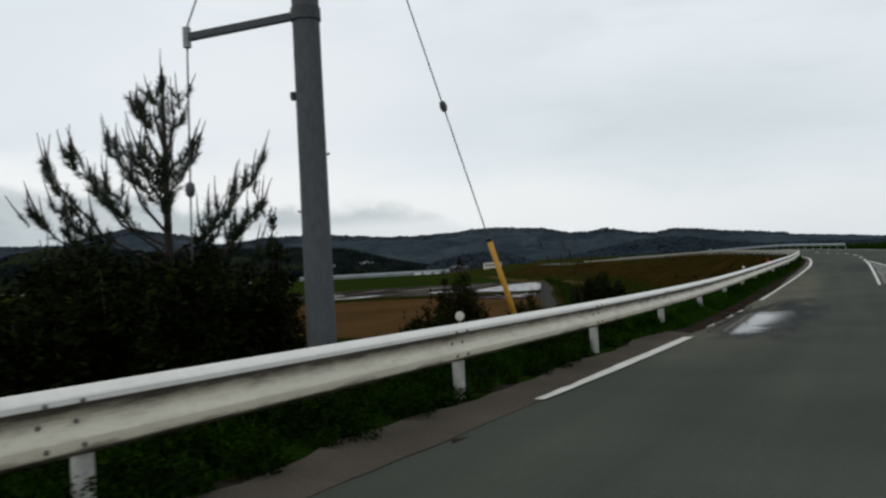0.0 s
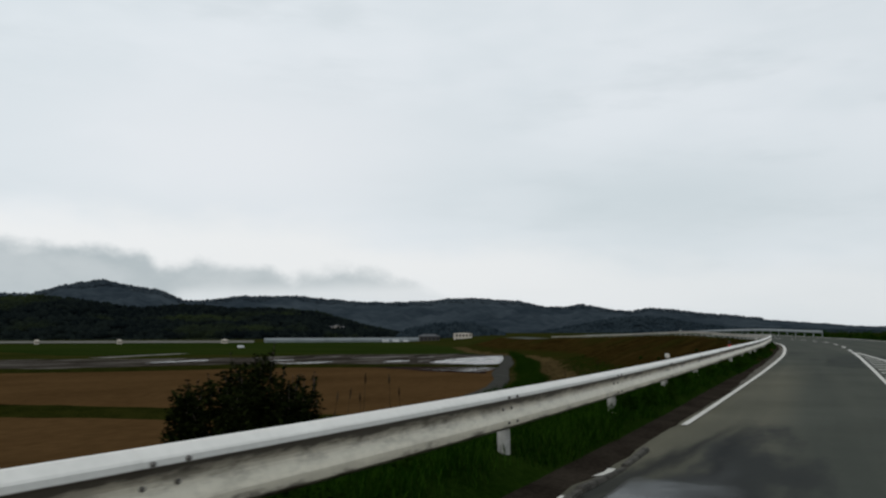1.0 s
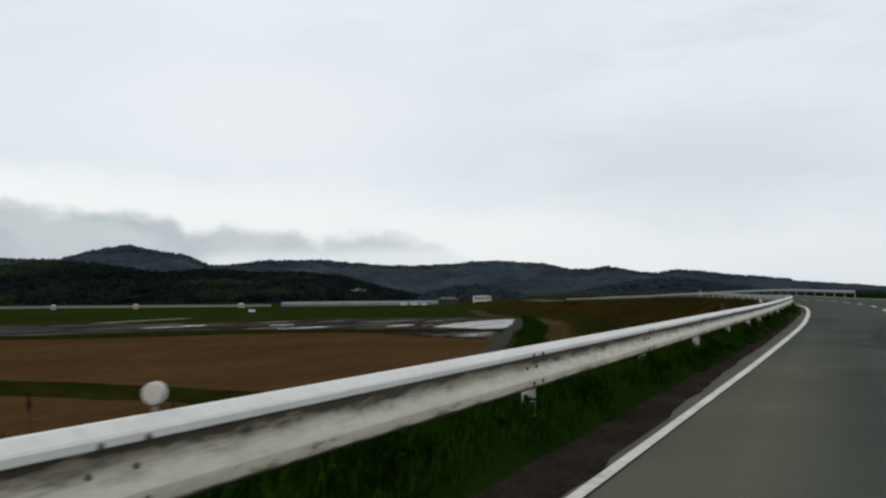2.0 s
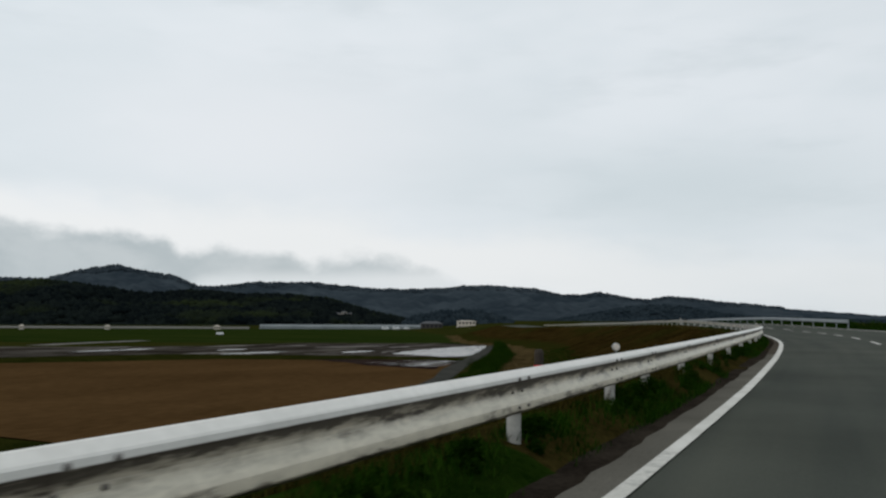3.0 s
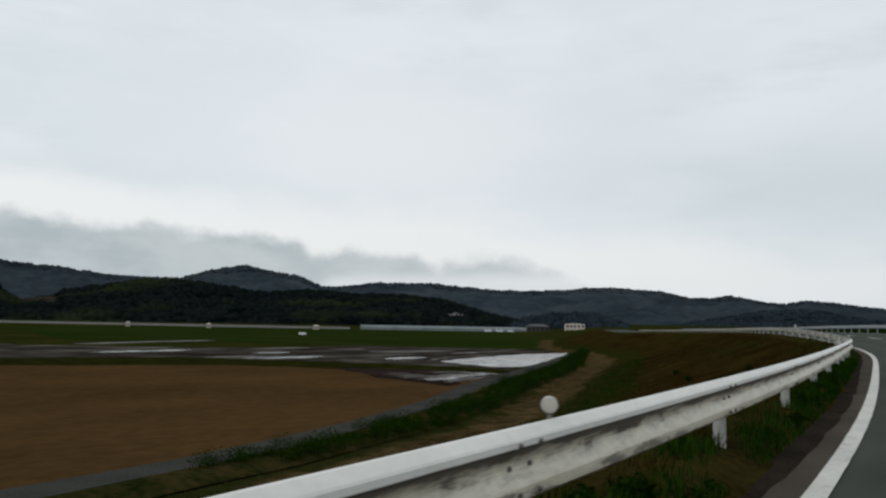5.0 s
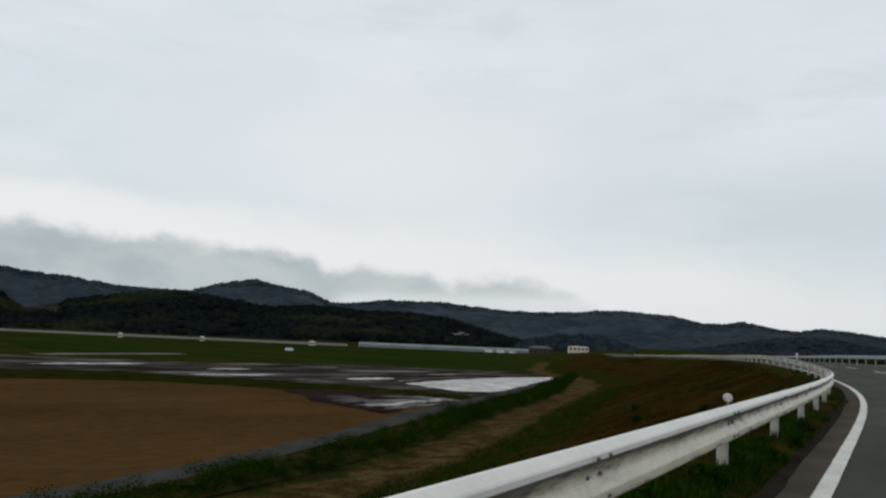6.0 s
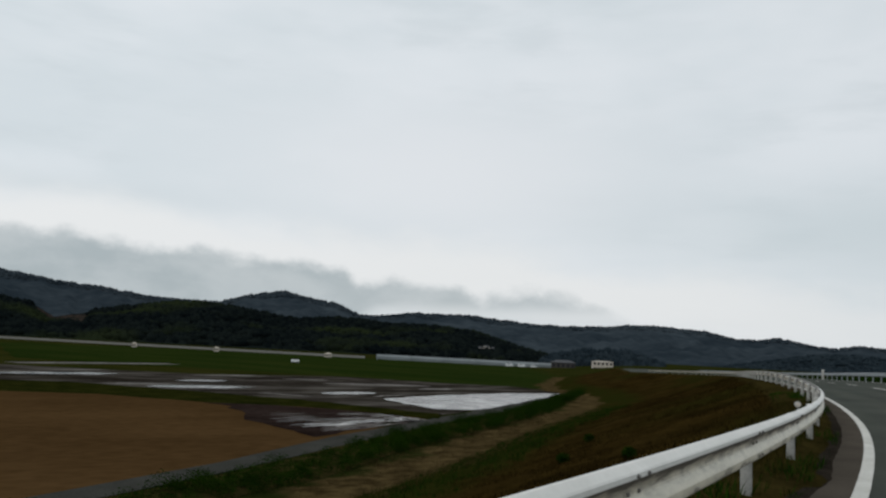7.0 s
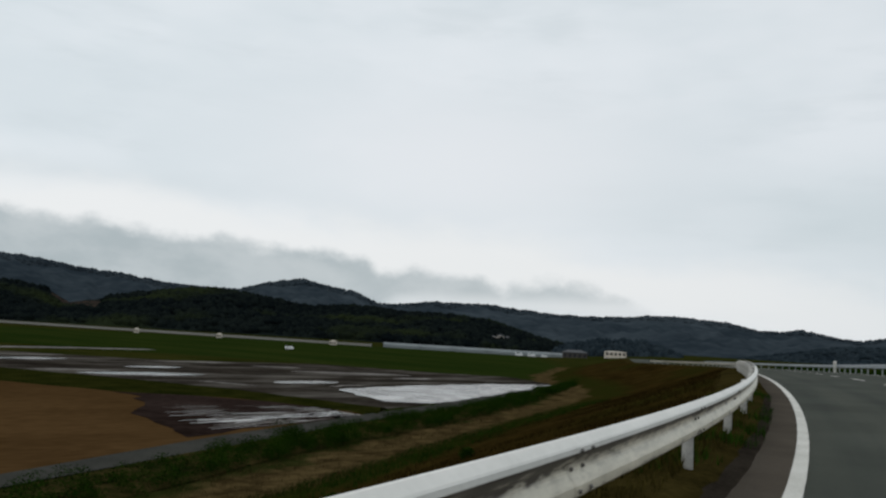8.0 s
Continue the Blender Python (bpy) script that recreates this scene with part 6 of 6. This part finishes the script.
def house(x, y, z, w, d, h, turn, wall, label, storeys=2, bays=5, roof_h=1.2, roofing=None, eave=0.45):
    """A plain house: walls, a hipped roof, windows with frame and pane."""
    ob = empty("house", pose(x, y, z, 0, 0, turn), label, "house")
    part("wall", soft_box(-w / 2, w / 2, -d / 2, d / 2, -0.5, h, 0.05), wall, ob)
    bm = bmesh.new()
    e = eave
    v = [bm.verts.new(p) for p in ((-w / 2 - e, -d / 2 - e, h), (w / 2 + e, -d / 2 - e, h), (w / 2 + e, d / 2 + e, h), (-w / 2 - e, d / 2 + e, h), (-w / 2 + d * 0.35, 0, h + roof_h), (w / 2 - d * 0.35, 0, h + roof_h),
                                      (-w / 2 - e, -d / 2 - e, h - 0.18), (w / 2 + e, -d / 2 - e, h - 0.18), (w / 2 + e, d / 2 + e, h - 0.18), (-w / 2 - e, d / 2 + e, h - 0.18))]
    for f in ((0, 1, 5, 4), (1, 2, 5), (2, 3, 4, 5), (3, 0, 4), (6, 7, 1, 0), (7, 8, 2, 1), (8, 9, 3, 2), (9, 6, 0, 3), (9, 8, 7, 6)):
        bm.faces.new([v[i] for i in f])
    part("roof", bm, roofing or ROOF, ob)
    fl = h / storeys
    for q in range(storeys):
        for k in range(bays):
            cx, cz = -w / 2 + w * (k + 0.5) / bays, fl * (q + 0.55)
            bm = bmesh.new()
            box(bm, cx - w / bays * 0.28, cx + w / bays * 0.28, -d / 2 - 0.06, -d / 2 + 0.02, cz - fl * 0.24, cz + fl * 0.24)
            win = part("window", bm, WALLB, ob)
            bm = bmesh.new()
            box(bm, cx - w / bays * 0.24, cx + w / bays * 0.24, -d / 2 - 0.09, -d / 2 - 0.03, cz - fl * 0.20, cz + fl * 0.20)
            part("pane", bm, GLASS, win)
    return ob


def greenhouse(x, y, z, length, width, height, turn):
    """A pipe greenhouse: arched film, end walls, ribs."""
    ob = empty("greenhouse", pose(x, y, z, 0, 0, turn), "long low greenhouse of pale translucent film", "greenhouse", "greenhouses along the far fields")
    arc = [(-width / 2, -0.3), (-width / 2, height * 0.45)] + [(-width / 2 * math.cos(a), height * 0.45 + height * 0.55 * math.sin(a)) for a in np.linspace(0.25, math.pi - 0.25, 9)] + [(width / 2, height * 0.45), (width / 2, -0.3)]
    verts = [(sx, a, b) for sx in (-length / 2, length / 2) for a, b in arc]
    n = len(arc)
    put_mesh("film", verts, [(i, i + 1, n + i + 1, n + i) for i in range(n - 1)] + [tuple(range(n))[::-1], tuple(range(n, 2 * n))], FILM, ob)
    me = None
    for k in range(7):
        px = -length / 2 + length * k / 6
        if me is None:
            bm = bmesh.new()
            tube(bm, [(0, a * 1.01, b * 1.01) for a, b in arc], 0.05, 4)
            rib = part("rib", bm, STEEL, ob)
            me = rib.data
        else:
            rib = new("rib", me)
            rib.parent = ob
        rib.location = (px, 0, 0)
    return ob


for k in range(2, 8):
    t = (k + 0.5) / 8
    greenhouse(-420 + 122 * t, 462 + 120 * t, FIELD + 0.02, 21.2, 6.5, 3.1, math.degrees(math.atan2(120, 122)))


def wheel(parent, x, y, r):
    bm = bmesh.new()
    tube(bm, [(x, y - 0.09, r), (x, y + 0.09, r)], r, 16)
    tyre = part("wheel", bm, BLACK, parent)
    bm = bmesh.new()
    tube(bm, [(x, y - 0.10, r), (x, y + 0.10, r)], r * 0.6, 12)
    part("rim", bm, STEEL, tyre)


def vehicle(x, y, z, turn, length, width, height, label, kind_of):
    """A small car or van from a side profile, with glass, wheels and lamps."""
    ob = empty(kind_of, pose(x, y, z, 0, 0, turn), label, kind_of)
    L, H = length / 2, height
    prof = [(-L, 0.28), (-L, 0.85), (-L + 0.12, 0.98), (-L + 0.45, H * 0.96), (-L + 0.8, H), (L * 0.28, H), (L * 0.55, 0.98), (L - 0.12, 0.82), (L, 0.62), (L, 0.28)] if kind_of == "car" else \
           [(-L, 0.3), (-L, H * 0.95), (-L + 0.1, H), (L * 0.62, H), (L * 0.9, 1.0), (L, 0.85), (L, 0.3)]
    bm = bmesh.new()
    a = [bm.verts.new((px, -width / 2 + 0.10 * (pz > 1.0), pz)) for px, pz in prof]
    b = [bm.verts.new((px, width / 2 - 0.10 * (pz > 1.0), pz)) for px, pz in prof]
    n = len(prof)
    bm.faces.new(a[::-1])
    bm.faces.new(b)
    for i in range(n):
        bm.faces.new((a[i], a[(i + 1) % n], b[(i + 1) % n], b[i]))
    bmesh.ops.bevel(bm, geom=bm.edges[:], offset=0.05, segments=2, affect="EDGES")
    part("body", bm, CARW, ob, smooth=False)
    for side in (-1, 1):
        bm = bmesh.new()
        yy = side * (width / 2 - 0.06)
        v = [bm.verts.new(p) for p in ((-L + 0.55, yy, 1.0), (L * 0.48, yy, 1.0), (L * 0.27, yy - side * 0.03, H - 0.12), (-L + 0.75, yy - side * 0.03, H - 0.12))]
        bm.faces.new(v)
        w = part("side_window", bm, GLASS, ob)
        mod = w.modifiers.new("thick", "SOLIDIFY")
        mod.thickness, mod.offset = 0.03, 0
        for wx in (-L * 0.62, L * 0.62):
            wheel(ob, wx, side * (width / 2 - 0.08), 0.29)
        bm = bmesh.new()
        box(bm, L - 0.10, L + 0.012, side * width * 0.36 - 0.14, side * width * 0.36 + 0.14, 0.58, 0.74)
        part("headlight", bm, DISC, ob)
        bm = bmesh.new()
        box(bm, L * 0.30, L * 0.42, side * (width / 2 + 0.10) - 0.07, side * (width / 2 + 0.10) + 0.07, 0.95, 1.10)
        part("door_mirror", bm, BLACK, ob)
    bm = bmesh.new()
    zz = (1.02, H - 0.12)
    v = [bm.verts.new(p) for p in ((L * 0.555, -width / 2 + 0.2, zz[0]), (L * 0.555, width / 2 - 0.2, zz[0]), (L * 0.315, width / 2 - 0.24, zz[1]), (L * 0.315, -width / 2 + 0.24, zz[1]))]
    bm.faces.new(v)
    w = part("windscreen", bm, GLASS, ob)
    mod = w.modifiers.new("thick", "SOLIDIFY")
    mod.thickness, mod.offset = 0.04, 0
    return ob


p = at(38.5, 6.7, 0.03)
vehicle(p.x, p.y, p.z, turn_at(38.5) - 92, 3.9, 1.68, 1.55, "small white car standing on the road beside the hatched area", "car")
house(-265, 566, FIELD, 12.5, 8, 6.2, 34, WALLPALE, "two-storey pale flat-roofed house with rows of dark windows", 2, 5, 0.35, WALLPALE, 0.2)
house(-291, 562, FIELD, 15, 9, 4.2, 34, WALLB, "low brown farm building beside the pale house", 1, 5, 1.6)
house(-241, 585, FIELD, 16, 7, 2.8, 36, WALLB, "low dark shed behind the pale house", 1, 4, 0.8)
vehicle(-256, 311, FIELD + 0.1, 40, 3.0, 1.4, 1.3, "small white van parked in the green field", "van")
vehicle(-306, 524, FIELD + 0.1, 44, 4.6, 1.8, 2.1, "white van parked before the greenhouses", "van")
vehicle(-301, 530, FIELD + 0.1, 44, 4.6, 1.8, 2.0, "white van parked before the greenhouses", "van")
vehicle(-296, 536, FIELD + 0.1, 44, 4.0, 1.7, 1.6, "white car parked before the greenhouses", "car")


def on_hill(prof, dist, depth, az, el, seed, rough):
    """Where a line of sight at an azimuth and elevation meets a hill."""
    prof = sorted(prof)
    for r in np.arange(dist - depth, dist, 3.0):
        h, _ = ridge_height(prof, dist, depth, az, r, seed, rough)
        if h >= EYE.z + r * math.tan(radians(el)):
            break
    return EYE.x - r * math.sin(radians(az)), EYE.y + r * math.cos(radians(az)), h


for az, el, w, tall in ((36.0, 0.17, 9, 2.6), (35.55, 0.20, 7, 4.2), (35.1, 0.17, 9, 2.8)):
    x, y, z = on_hill(FRONT, 1250, 380, az, el, 12.0, 6.0)
    house(x, y, z - 0.3, w, 7, tall, az - 2, WALLW if w == 9 else WALLPALE, "small house among the trees of the hill", 1, 4, 1.4)
for az, r, w in ((51.6, 545, 3), (56.6, 560, 2.6), (44.6, 545, 4)):
    house(EYE.x - r * math.sin(radians(az)), EYE.y + r * math.cos(radians(az)), FIELD, w, 6, 2.2, az, WALLPALE, "small white farm shed at the foot of the hill", 1, 3, 0.7, WALLPALE, 0.1)


def far_wall():
    """Low pale wall of a raised road along the far edge of the fields."""
    a, b = Vector((-640, 330, FIELD)), Vector((-394, 486, FIELD))
    bm = bmesh.new()
    d = (b - a).normalized()
    n = Vector((-d.y, d.x, 0)) * 0.4
    v = [bm.verts.new(q) for q in (a - n, b - n, b + n, a + n)]
    w = [bm.verts.new(q.co + Vector((0, 0, 1.5))) for q in v]
    bm.faces.new(w)
    for i in range(4):
        bm.faces.new((v[i], v[(i + 1) % 4], w[(i + 1) % 4], w[i]))
    return tagged(part("field_wall", bm, CONC), "low grey concrete wall along the far fields", kind="structure")


far_wall()


def marker_post():
    """A short brown post with a red reflective band behind the rail."""
    m = frame_at(48.0, -1.15, 0)
    ob = empty("marker_post", m, "short dark brown marker post with a red reflective band", "marker post")
    bm = bmesh.new()
    tube(bm, [(0, 0, -0.5), (0, 0, 0.72), (0, 0, 0.76)], [0.055, 0.055, 0.04], 12)
    part("shaft", bm, BARK, ob, "dark brown shaft")
    bm = bmesh.new()
    tube(bm, [(0, 0, 0.42), (0, 0, 0.57)], 0.060, 12)
    part("band", bm, RED, ob, "red reflective band")
    return ob


marker_post()


def white_post():
    ob = empty("white_post", frame_at(217, ROAD_W - 0.1, cant(217, ROAD_W)), "white road marker post beside the outer fence", "marker post")
    bm = bmesh.new()
    tube(bm, [(0, 0, -0.3), (0, 0, 1.2), (0, 0, 1.25)], [0.16, 0.16, 0.1], 12)
    part("shaft", bm, POSTP, ob)
    bm = bmesh.new()
    tube(bm, [(0, 0, 1.0), (0, 0, 1.1)], 0.165, 12)
    part("band", bm, DISC, ob)
    return ob


white_post()
